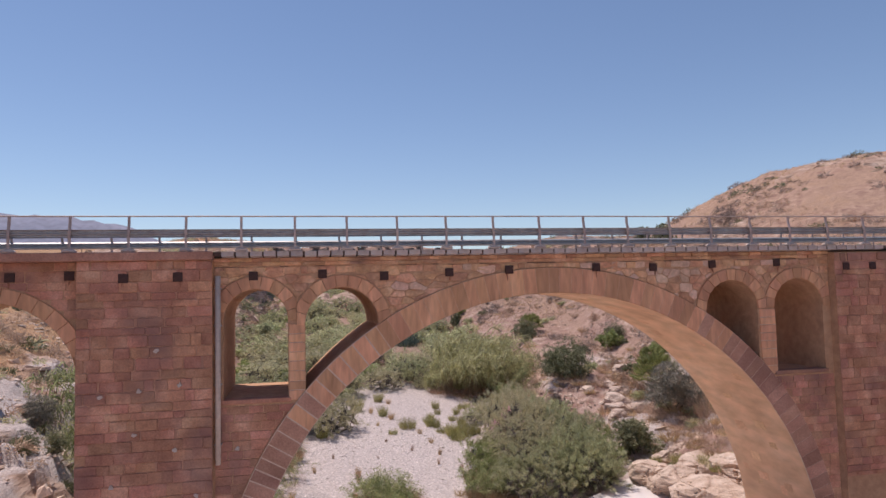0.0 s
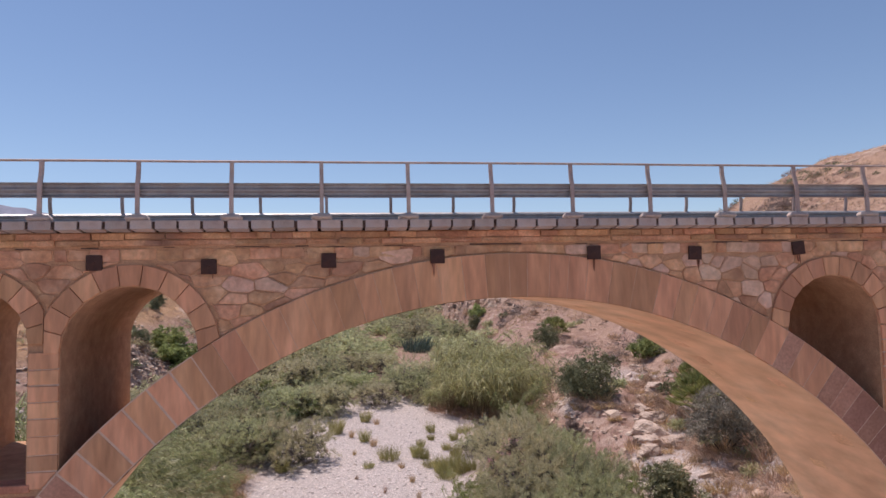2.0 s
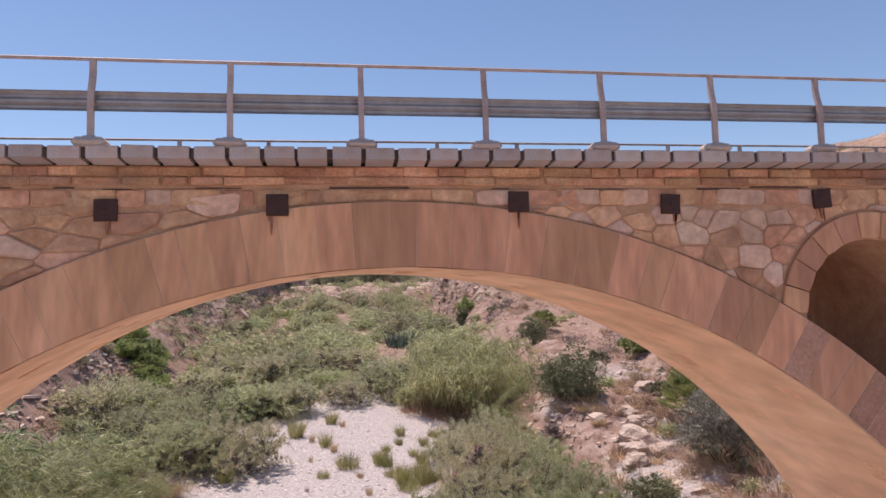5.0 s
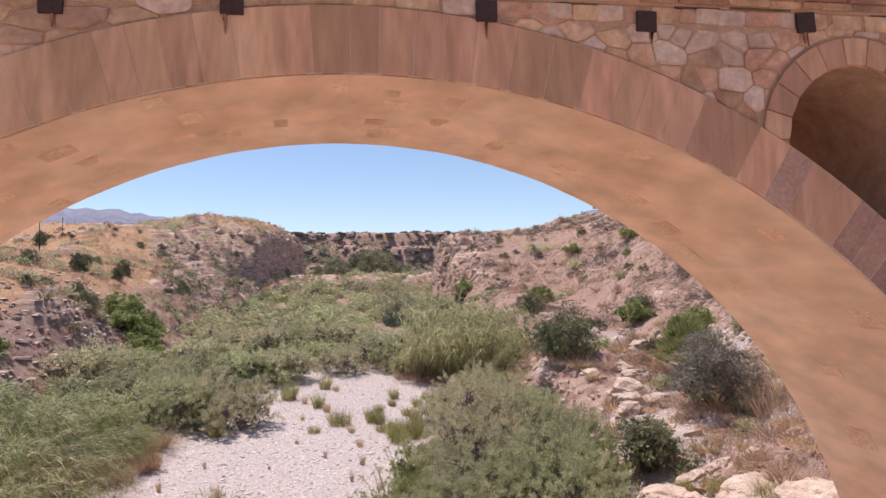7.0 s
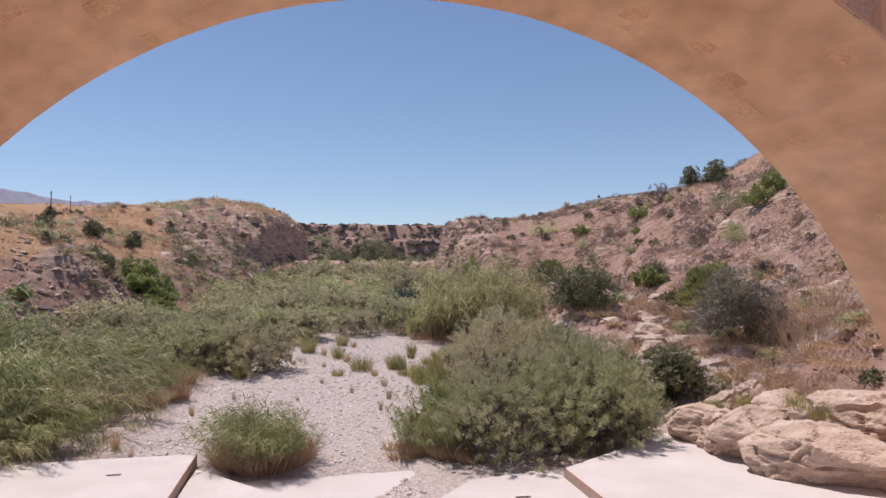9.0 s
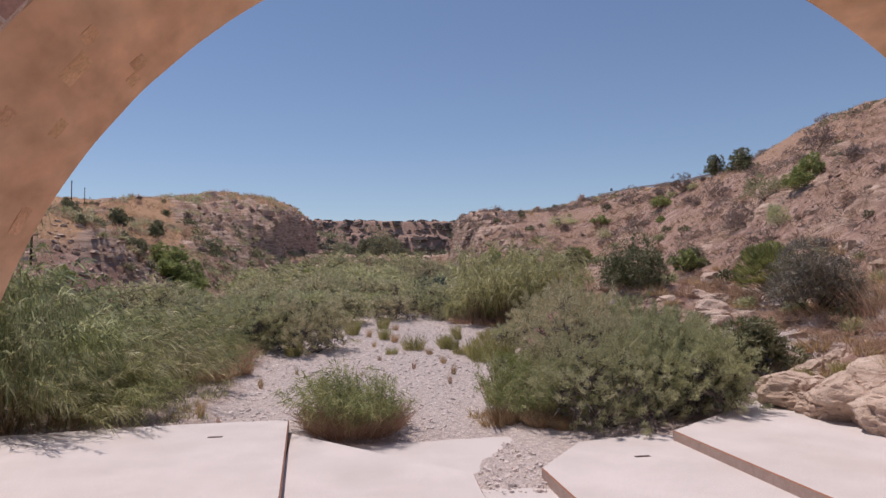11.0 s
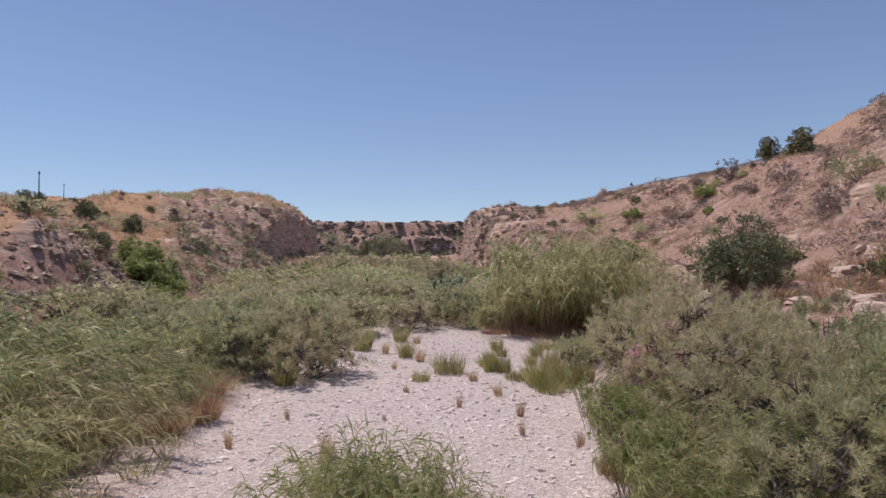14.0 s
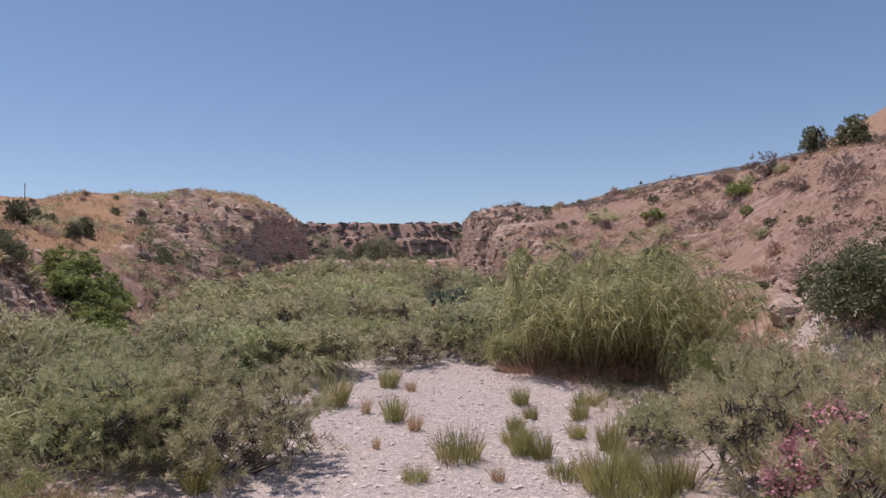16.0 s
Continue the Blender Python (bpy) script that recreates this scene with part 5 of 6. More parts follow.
for x, y, s, sz in ((-10, 86, 1.7, 1.5), (-5.5, 88, 1.6, 1.45), (-13.5, 84, 1.5, 1.4), (-1.5, 91, 1.5, 1.3), (-7.5, 82, 1.5, 1.2)):
    plant("cane_thicket", CANE[3], x, y, s, sz, CANETEXT, "cane", "cane thickets", turn=PR.uniform(-0.7, 0.7))

# the reed clump in front of the apron gap, green above dry brown stems
rs = np.random.RandomState(31)
clump_green, clump_dry = cane(32, 4.4, 2.9, 420, 15, 0.46, 0.036, 0.1, M_REED, 0.06, 90), tuft(33, 4.0, 1.75, 3000, 0.024, M_RUSTREED, 0.3, 0.42)
plant("reed_clump", {"green_growth": clump_green["foliage"], "dry_growth": clump_dry["grass"]}, -0.4, 17.6, 1.0, 1.05, "clump of green reeds with dry reddish stems below", "reeds")

# slope shrubs
for x, y, s, kind, label in ((19.8, 37.3, 1.5, 0, "large rounded dark green shrub on the bank"), (25.5, 66.0, 1.15, 1, "rounded dark green shrub on the bank"), (33.4, 53.8, 0.85, 0, "dark green shrub on the scree slope"), (56.6, 81.0, 1.35, 1, "dark shrub on the crest of the slope"), (55.4, 86.0, 1.0, 0, "low dark shrub on the crest of the slope"), (-21.6, 64.5, 0.75, 0, "dark shrub by a rock ledge"), (-25.9, 88.0, 0.6, 1, "dark upright shrub on the slope"), (23.6, 100.5, 0.9, 0, "dark shrub at the foot of the cliff"), (-21.0, 15.6, 0.5, 0, "dark green shrub on the rocky bank"), (-19.4, 16.2, 0.45, 1, "dark green shrub on the rocky bank"), (-18.4, 15.0, 0.3, 0, "small green shrub on the rocky bank"), (-27.5, 96.0, 0.8, 1, "dark shrub on the slope"), (-31.5, 93.0, 0.5, 0, "dark shrub on the slope"), (-52, 128, 0.9, 1, "dark bush on the plateau"), (-29.5, 84, 0.9, 0, "dark grey-green shrub on the grassy slope"), (-33, 78, 0.8, 1, "dark shrub above the rock ledges"), (-24.5, 70.5, 0.6, 0, "dark shrub in the rock ledges"), (-20.0, 100, 0.8, 1, "dark shrub below the cliff"), (-12, 108, 0.9, 0, "dark shrub below the cliff")):
    plant("rounded_shrub", BUSH[kind if abs(y) < 70 else 2], x, y, s, s * PR.uniform(1.0, 1.2), label, "shrub", "slope shrubs")
for x, y, s, sz in ((-20.8, 72.0, 1.7, 1.3), (-18.6, 70.4, 1.6, 1.3), (-17.6, 68.0, 1.5, 1.1), (-16.4, 66.0, 1.3, 1.0), (-19.6, 68.2, 1.2, 0.9), (-15.4, 64.0, 1.1, 0.8), (-22, 47, 0.6, 0.55), (31.8, 51.4, 1.1, 0.95), (29.8, 36.2, 0.75, 0.75), (24.6, 103.2, 1.0, 1.1), (-17.6, 74, 1.0, 0.9)):
    plant("rounded_shrub", BUSH[3], x, y, s, sz, "fresh green shrub on the dry slope", "shrub", "slope shrubs")
plant("grey_shrub", GREY, -22.2, 22.2, 0.75, 0.7, "grey-green twiggy shrub on the rocky bank", "shrub")
plant("grey_shrub", GREY, 23.0, 22.6, 1.3, 1.3, "grey twiggy half-dry shrub on the slope", "shrub")
for x, y, s in ((25.6, 29.6, 1.6), (27.4, 33.6, 1.2), (29.5, 74.6, 1.4)):
    plant("dwarf_palm", PALM, x, y, s, s, "bright green dwarf fan palm on the slope", "palm", "dwarf palms")
plant("grey_shrub", shrub(43, 3.0, 2.2, 3500, 0.13, M_BUSH, 12, 0.3), 18.7, 20.8, 1.45, 1.4, "dark leafy shrub with reddish seed heads", "shrub")

# brush on the scree slope: withered, grey-green and fresh
MAUVE = tamarisk(6, 4.0, 3.0, 170, 26, 0.3, 0.035, M_GREYLEAF, 14)
OLIVE = tamarisk(7, 4.0, 3.0, 170, 26, 0.3, 0.035, M_TAM, 14)
for brush in (MAUVE, OLIVE):
    brush.pop("branch_tangle")
for x, y, s, sz, kind in (
    (53.2, 92.0, 0.9, 1.3, 0), (46.8, 70.9, 0.8, 1.0, 0), (39.4, 54.4, 0.75, 0.95, 0), (67.3, 78.6, 1.2, 1.3, 0), (38.3, 53.6, 0.45, 0.65, 0), (53.5, 109.8, 1.5, 0.85, 0), (48.0, 79.2, 0.6, 0.65, 0), (45.5, 91.4, 0.85, 0.7, 0), (33.8, 42.8, 0.6, 0.5, 0), (43.6, 66.8, 0.5, 0.45, 0), (50.6, 68.7, 0.55, 0.45, 0),
    (36.8, 44.7, 0.55, 0.8, 1), (43.5, 56.3, 1.15, 1.15, 1), (42.1, 117.0, 1.5, 0.85, 1), (42.1, 97.6, 0.7, 0.9, 1),
    (41.8, 49.1, 0.85, 0.9, 2), (45.2, 51.5, 0.8, 1.1, 2), (45.1, 105.9, 1.2, 0.85, 2), (49.6, 92.0, 1.0, 0.8, 2), (46.0, 85.2, 0.5, 0.5, 2),
):
    plant(("withered_brush", "slope_bush", "rounded_shrub")[kind], (MAUVE, OLIVE, BUSH[3])[kind], x, y, s, sz, ("mauve-grey withered brush on the scree slope", "grey-green feathery bush on the scree slope", "fresh green shrub on the scree slope")[kind], ("brush", "bush", "shrub")[kind], "scree brush")

# oleander in flower
rs = np.random.RandomState(51)
c, rad = lumps(rs, 12, 2.6, 3.0)
p, d = on_lumps(rs, c, rad, 1500, 0.6)
body = ribbons(rs, p, unit(d + (0, 0, 0.5) + rs.normal(size=p.shape) * 0.4), 0.2, 0.045, 0.2, 2)
q, d = on_lumps(rs, c, rad * 1.06, 1000, 0.92)
q = np.repeat(q, 4, 0) + rs.normal(size=(4000, 3)) * 0.07
petals = ribbons(rs, q, unit(np.repeat(d, 4, 0) + rs.normal(size=q.shape) * 0.7), 0.085, 0.085, 0.1, 1, tip=0.7)
plant("oleander", {"woody_base": stems(rs, c, 0.3, 0.03, 8), "foliage": mesh_np("foliage", *body, M_GREEN), "blossom": mesh_np("blossom", *petals, M_PINK)}, 11.6, 30.0, 1.1, 1.1, "pink flowering oleander bush among the tamarisks", "bush")

# tufts on the gravel
TUFT = [tuft(61, 0.8, 0.8, 300, 0.015, M_YELLOW, 0.25, 0.3), tuft(62, 0.7, 0.9, 190, 0.014, M_DRY, 0.25, 0.26), tuft(63, 1.1, 0.75, 380, 0.016, M_YELLOW, 0.3, 0.36), tuft(64, 0.6, 0.8, 110, 0.014, M_REDDRY, 0.3)]
for x, y, s, k in ((0.3, 46.2, 1.5, 0), (2.5, 42.7, 1.1, 0), (2.9, 41.2, 0.8, 1), (4.2, 37.3, 1.2, 2), (8.5, 44.9, 0.95, 0), (9.1, 39.0, 0.8, 0), (2.4, 35.2, 0.6, 2), (-3.8, 36.0, 1.3, 0), (6.3, 37.2, 1.0, 0), (6.0, 38.4, 0.8, 2), (7.0, 36.6, 0.9, 0), (9.0, 36.8, 1.1, 0), (8.6, 32.8, 1.2, 0), (7.4, 33.8, 1.2, 0), (8.2, 34.0, 1.3, 2), (8.9, 34.6, 1.1, 0), (6.9, 35.2, 0.9, 2), (7.8, 32.6, 1.0, 2), (9.6, 33.4, 1.2, 0), (5.0, 34.6, 0.6, 1), (1.6, 33.0, 0.5, 3), (3.3, 30.2, 0.6, 3), (5.2, 28.5, 0.6, 1), (4.4, 26.0, 0.6, 3), (-1.6, 24.5, 0.8, 1), (-2.2, 22.8, 0.9, 3), (-2.6, 20.3, 0.7, 1), (2.6, 50.2, 1.2, 0), (3.8, 48.6, 0.7, 1), (0.9, 44.4, 0.6, 1), (-4.9, 26.2, 0.5, 1), (-3.2, 29.4, 0.5, 3), (0.4, 28.6, 0.4, 3), (-6.4, 19.6, 0.7, 1), (-5.3, 18.8, 0.6, 3), (6.6, 40.8, 0.8, 0), (7.6, 42.6, 0.7, 0), (1.3, 39.0, 0.4, 1), (-0.9, 40.3, 0.45, 3), (5.4, 31.8, 0.55, 1), (5.9, 24.2, 0.9, 3), (6.0, 20.6, 0.9, 1), (10.2, 41.5, 0.9, 0), (10.8, 43.8, 0.9, 2)):
    plant("grass_tuft", TUFT[k], x + PR.uniform(-0.4, 0.4), y + PR.uniform(-0.4, 0.4), s * (1.4 if y > 31 else 1.0), s * PR.uniform(1.3, 2.1), ("small yellow-green tuft growing in the gravel", "small dry grass tuft growing in the gravel", "low spreading yellow-green tuft in the gravel", "thin reddish dry tuft in the gravel")[k], "grass tuft", "tufts on the gravel", sink=0.02)

# canes and tamarisks that close the banks beside the bed
rs = np.random.RandomState(70)
for _ in range(120):
    y = rs.uniform(21, 62)
    x = rs.uniform(-21, -6.5) if rs.rand() < 0.62 else rs.uniform(9.5, 18)
    z_, bed_, rock_, slope_ = land(np.array([x]), np.array([y]))
    if slope_[0] > 0.6 or bed_[0] > 0.05 or land(np.array([x - 1.2]), np.array([y]))[1][0] > 0.3 or land(np.array([x + 1.2]), np.array([y]))[1][0] > 0.3 or (x > 0 and 27 < y < 33) or (x > 8 and 38 < y < 62):
        continue
    s = rs.uniform(0.45, 0.8)
    if rs.rand() < 0.6:
        plant("cane_thicket", CANE[2 + int(rs.rand() * 2)], x, y, s, s * 0.9, CANETEXT, "cane", "cane thickets", turn=rs.uniform(-0.7, 0.7))
    else:
        plant("tamarisk_bush", TAM[2 + int(rs.rand() * 2)], x, y, s, s * 0.85, TAMTEXT, "bush", "tamarisk bushes")

# the thick growth of the valley floor upstream
rs = np.random.RandomState(71)
for _ in range(430):
    y = 50 + 240 * rs.rand() ** 1.5
    x = rs.uniform(-20, 27) + (0 if y < 170 else 0.12 * (y - 170))
    z_, bed_, rock_, slope_ = land(np.array([x]), np.array([y]))
    if slope_[0] > 0.75 or bed_[0] > 0.25 or (abs(x - 5) < 6 and y < 54) or (x > 8 and y < 64) or (70 < y < 93 and abs(x - 11.5) < 3.2) or (y < 90 and abs(x - 6) < 3 and rs.rand() < 0.5):
        continue
    s, pick = rs.uniform(0.5, 1.15), rs.rand()
    if pick < 0.42:
        plant("tamarisk_bush", TAM[4 if y > 80 else 2 + int(rs.rand() * 2)], x, y, s, s * rs.uniform(0.6, 1.0), TAMTEXT, "bush", "tamarisk bushes")
    elif pick < 0.8:
        plant("cane_thicket", CANE[4 if y > 80 else (2, 3, 6)[int(rs.rand() * 3)]], x, y, s, s * rs.uniform(0.6, 1.05), CANETEXT, "cane", "cane thickets", turn=rs.uniform(-0.7, 0.7))
    else:
        plant("rounded_shrub", BUSH[4], x, y, s, s * 0.8, "fresh green shrub on the valley floor", "shrub", "slope shrubs")
# trees in the gorge
TREE = [tree(81, 9, 9, 3600, 0.58, M_PINE), tree(82, 8, 8, 3200, 0.58, M_PINE)]
for k, (x, y, s) in enumerate(((18.5, 306, 1.9), (11, 312, 1.6), (24.5, 316, 1.45), (5, 300, 1.0), (-1, 296, 0.85), (8, 290, 0.9), (1, 318, 1.5), (-7, 305, 1.1), (31, 330, 1.2), (15, 322, 1.8), (36, 318, 0.7))):
    plant("tree", TREE[k % 2], x, y, s, s, "dark green tree below the gorge wall", "tree", "gorge trees")

# small scrub on the slopes and the plateau
SCRUB = [shrub(91, 1.5, 1.0, 280, 0.2, M_GREYLEAF, 10, 0.3), shrub(92, 1.6, 1.1, 280, 0.2, M_BUSH, 10), shrub(93, 1.5, 0.9, 280, 0.2, M_TAM, 10, 0.2), tuft(94, 1.6, 0.9, 130, 0.045, M_REDDRY, 0.5, 0.3), tuft(95, 1.5, 0.8, 130, 0.045, M_DRY, 0.5, 0.3), shrub(96, 1.5, 1.0, 280, 0.2, M_REDDRY, 10, 0.5)]
for k in (0, 1, 2, 5):
    SCRUB[k].pop("woody_base")
TEXTS = ["grey twiggy scrub on the dry slope", "small dark evergreen scrub on the slope", "low grey-green scrub on the slope", "reddish dry grass clump on the slope", "straw-coloured dry grass clump on the slope", "rust-coloured withered scrub on the slope"]
for _ in range(360):
    far = rs.rand()
    y = 12 + 150 * far
    x = rs.uniform(14, 62) if rs.rand() < 0.6 else rs.uniform(-62, -9)
    z_, bed_, rock_, slope_ = land(np.array([x]), np.array([y]))
    if slope_[0] < 0.6 or (x > 44 + 0.2 * y and y < 200 and rs.rand() < 0.8) or (y < 25 and -14 < x < 20):
        continue
    k = rs.choice(6, p=(0.2, 0.16, 0.16, 0.2, 0.14, 0.14))
    s = rs.uniform(0.5, 1.5) * (1 + 0.3 * far)
    plant("dry_clump" if k in (3, 4) else "scrub", SCRUB[k], x, y, s, s * rs.uniform(0.8, 1.1), TEXTS[k], "grass tuft" if k in (3, 4) else "scrub", "slope scrub")
# withered grass near the rock outcrop and the lower bank
for _ in range(90):
    x, y = rs.uniform(17, 32), rs.uniform(16, 46)
    if abs(x - 21.6) < 1.7 and 26 < y < 35:
        continue
    if land(np.array([x]), np.array([y]))[3][0] < 0.4:
        continue
    k = rs.choice((4, 4, 3, 2))
    s = rs.uniform(0.6, 1.3)
    plant("dry_clump" if k in (3, 4) else "scrub", SCRUB[k], x, y, s, s, TEXTS[k], "grass tuft" if k in (3, 4) else "scrub", "slope scrub")


# a patch of browned reeds where the canes meet the gravel
BROWN = tuft(97, 2.6, 1.7, 700, 0.022, M_DRY, 0.35, 0.36)["grass"]
RUSTY = tuft(98, 2.4, 1.5, 700, 0.022, M_RUSTREED, 0.35, 0.36)["grass"]
for x, y, s in ((-7.4, 30.6, 1.0), (-6.5, 29.3, 0.9), (-8.2, 28.6, 1.0), (-7.2, 27.2, 0.8), (-8.6, 32.4, 1.1), (-9.0, 26.4, 0.9), (-7.0, 33.0, 0.9), (5.6, 17.9, 0.6), (6.9, 17.2, 0.6), (6.2, 21.4, 0.6), (7.6, 16.6, 0.5)):
    plant("dry_reeds", {"straw_growth": BROWN, "rusty_growth": RUSTY}, x, y, s, s * 1.1, "browned dry reeds beside the gravel", "reeds", "dry reeds")

STALKS = tuft(99, 3.4, 2.3, 150, 0.028, M_REDDRY, 0.2, 0.45)["grass"]
for x, y, s in ((25.0, 21.2, 1.0), (24.4, 18.6, 1.0), (26.6, 19.4, 1.1), (26.8, 22.4, 1.0)):
    plant("tall_dry_grass", {"straw_growth": STALKS}, x, y, s, s, "tall sparse dry brown grass above the outcrop", "grass tuft", "tall dry grass")

MAT = [tuft(100, 3.2, 1.1, 480, 0.03, M_REDDRY, 0.8, 0.5)["grass"], tuft(106, 3.0, 0.9, 420, 0.03, M_DRY, 0.8, 0.5)["grass"]]
for k in range(46):
    x, y = rs.uniform(20.5, 29), rs.uniform(14, 25)
    if k > 27:
        x, y = rs.uniform(18, 28), rs.uniform(24, 44)
    if abs(x - 21.6) < 1.3 and 25 < y < 35:
        x += 3
    s = rs.uniform(0.7, 1.15)
    plant("tall_dry_grass", {"straw_growth": MAT[int(rs.rand() < 0.3)]}, x, y, s, s, "mat of long pinkish dry grass on the bank", "grass tuft", "tall dry grass")
for x, y, z, s in ((19.6, 16.4, 1.45, 1.1), (20.4, 14.4, 1.7, 1.3), (20.0, 12.6, 1.7, 1.2), (21.8, 16.6, 1.8, 1.4), (18.6, 17.6, 1.2, 0.8), (21.4, 13.4, 1.8, 1.5), (22.6, 15.4, 2.0, 1.4)):
    plant("grass_tuft", TUFT[2], x, y, s, s, "yellow-green tuft growing on the outcrop", "grass tuft", "outcrop tufts", z=z, sink=0.25)

# dry growth at the foot of the canes and above the outcrop
for x, y, s in ((5.0, 17.5, 1.0), (5.9, 18.2, 1.2), (4.7, 18.9, 0.9), (6.8, 17.4, 1.0)) + tuple((rs.uniform(19.5, 30), rs.uniform(14, 36), rs.uniform(0.8, 1.5)) for _ in range(60)):
    k = 3 if rs.rand() < 0.35 else 4
    plant("dry_clump", SCRUB[k], x, y, s, s * rs.uniform(0.9, 1.3), TEXTS[k] if x > 10 else "reddish dry grass at the foot of the canes", "grass tuft", "slope scrub", z=None)


# dry grass over the slopes, too small and many to count
def meadow(seed, n, x0, x1, y0, y1, size, blades, mat, name, label):
    rs = np.random.RandomState(seed)
    x, y = rs.uniform(x0, x1, n), rs.uniform(y0, y1, n)
    z, bed, rock, slope = land(x, y)
    keep = (slope > 0.25) & (rock < 0.75) & (fbm(x, y, 6, 3) > -0.2)
    root = np.repeat(np.stack([x, y, z - 0.03], 1)[keep], blades, 0)
    m = len(root)
    root = root + rs.normal(size=(m, 3)) * (0.12, 0.12, 0)
    way = unit(np.stack([rs.normal(0, 0.45, m) + 0.15, rs.normal(0, 0.45, m), np.ones(m)], 1))
    v, f = ribbons(rs, root, way, size * rs.uniform(0.5, 1.2, m), size * 0.085, 0.35, 1, tip=0.1)
    tagged(new(name, mesh_np(name, v, f, mat)), label, "grass", kind="stuff")


meadow(101, 13000, 13, 70, 12, 120, 0.75, 7, M_REDDRY, "slope_grass", "reddish dry grass over the lower slope")
meadow(105, 6000, -60, -14, 25, 150, 0.7, 7, M_REDDRY, "bank_weeds", "reddish dry weeds over the left bank")
meadow(102, 6500, -60, -14, 25, 150, 0.7, 7, M_DRY, "bank_grass", "straw-coloured dry grass over the left bank")
meadow(103, 5000, 20, 110, 70, 190, 0.9, 7, M_DRY, "hill_grass", "straw-coloured dry grass on the hill")
meadow(104, 6500, -90, -5, 95, 240, 0.9, 7, M_DRY, "plateau_grass", "straw-coloured dry grass on the plateau")


def thicket(seed, n, x0, x1, y0, y1, size, leaves, mat, name, label, rocky=False, below=99.0, thin=0.15):
    """Far low scrub, joined: little domes of leaf blades."""
    rs = np.random.RandomState(seed)
    x, y = rs.uniform(x0, x1, n), rs.uniform(y0, y1, n)
    z, bed, rock, slope = land(x, y)
    keep = (slope > 0.5) & (z < below + 0.055 * y) & ((rock > 0.2) if rocky else (fbm(x, y, 12, 3) > -0.1))
    big = rs.uniform(0.4, 1.2, n)[keep] ** 1.5 * size
    k = np.repeat(np.arange(keep.sum()), leaves)
    d = unit(rs.normal(size=(len(k), 3)) * (1, 1, 0.8))
    d[:, 2] = np.abs(d[:, 2])
    root = np.stack([x, y, z], 1)[keep][k] + d * (big[k] * rs.uniform(0.3, 0.8, len(k)))[:, None] * (1, 1, 0.8)
    v, f = ribbons(rs, root, unit(d + rs.normal(size=d.shape) * 0.6), big[k] * 0.36, big[k] * thin, 0.2, 1, tip=0.3)
    tagged(new(name, mesh_np(name, v, f, mat)), label, "scrub", kind="stuff")


thicket(111, 500, 48, 125, 45, 175, 1.1, 70, M_GREYLEAF, "hill_scrub", "grey scrub over the hill")
thicket(112, 200, 48, 125, 45, 175, 1.3, 80, M_BUSH, "hill_bushes", "dark low bushes over the hill")
thicket(129, 140, -36, -15, 2, 36, 1.0, 100, M_REDDRY, "near_bank_brush", "reddish dry brush on the near bank", thin=0.1)
thicket(128, 160, -34, -15, 36, 80, 1.2, 110, M_REDDRY, "spur_brush", "reddish withered brush between the ledges", thin=0.1)
thicket(125, 500, -46, -14, 40, 130, 1.0, 90, M_REDDRY, "bank_brush", "reddish withered brush over the rocky bank", thin=0.08)
thicket(118, 420, -46, -16, 18, 110, 1.2, 70, M_TAM, "bank_scrub", "grey-green scrub over the rocky bank", False, 10.0)
thicket(119, 120, -46, -16, 18, 100, 1.3, 110, M_BUSH, "bank_bushes", "dark low bushes over the rocky bank", False, 10.0)
thicket(113, 220, -80, -5, 70, 235, 1.0, 110, M_GREYLEAF, "plateau_scrub", "grey scrub over the plateau")
thicket(126, 1500, -45, -4, 84, 238, 1.3, 45, M_REDDRY, "cliff_weeds", "reddish withered weeds on the cliff", thin=0.1)
thicket(127, 500, -45, -4, 84, 238, 1.5, 80, M_TAM, "cliff_scrub", "grey-green scrub on the cliff", thin=0.12)
thicket(114, 620, -50, -4, 80, 240, 1.7, 70, M_BUSH, "cliff_bushes", "dark bushes on the cliff", True, 10.5)
thicket(115, 8500, -70, 150, 322, 432, 4.2, 11, M_PINE, "gorge_bushes", "dark bushes over the gorge wall", False, 18.5)
thicket(130, 2200, -70, 150, 322, 432, 2.6, 18, M_TAM, "gorge_scrub", "grey-green scrub over the gorge wall", False, 18.0)
thicket(116, 360, 20, 60, 90, 180, 1.2, 80, M_GREYLEAF, "crag_scrub", "grey scrub on the crag")
thicket(120, 1150, 27, 80, 24, 150, 1.25, 75, M_GREYLEAF, "slope_brush", "grey-brown brush over the slope", thin=0.06)
thicket(117, 950, 27, 80, 24, 130, 1.0, 75, M_REDDRY, "slope_scrub", "rust-coloured withered scrub over the slope", thin=0.1)


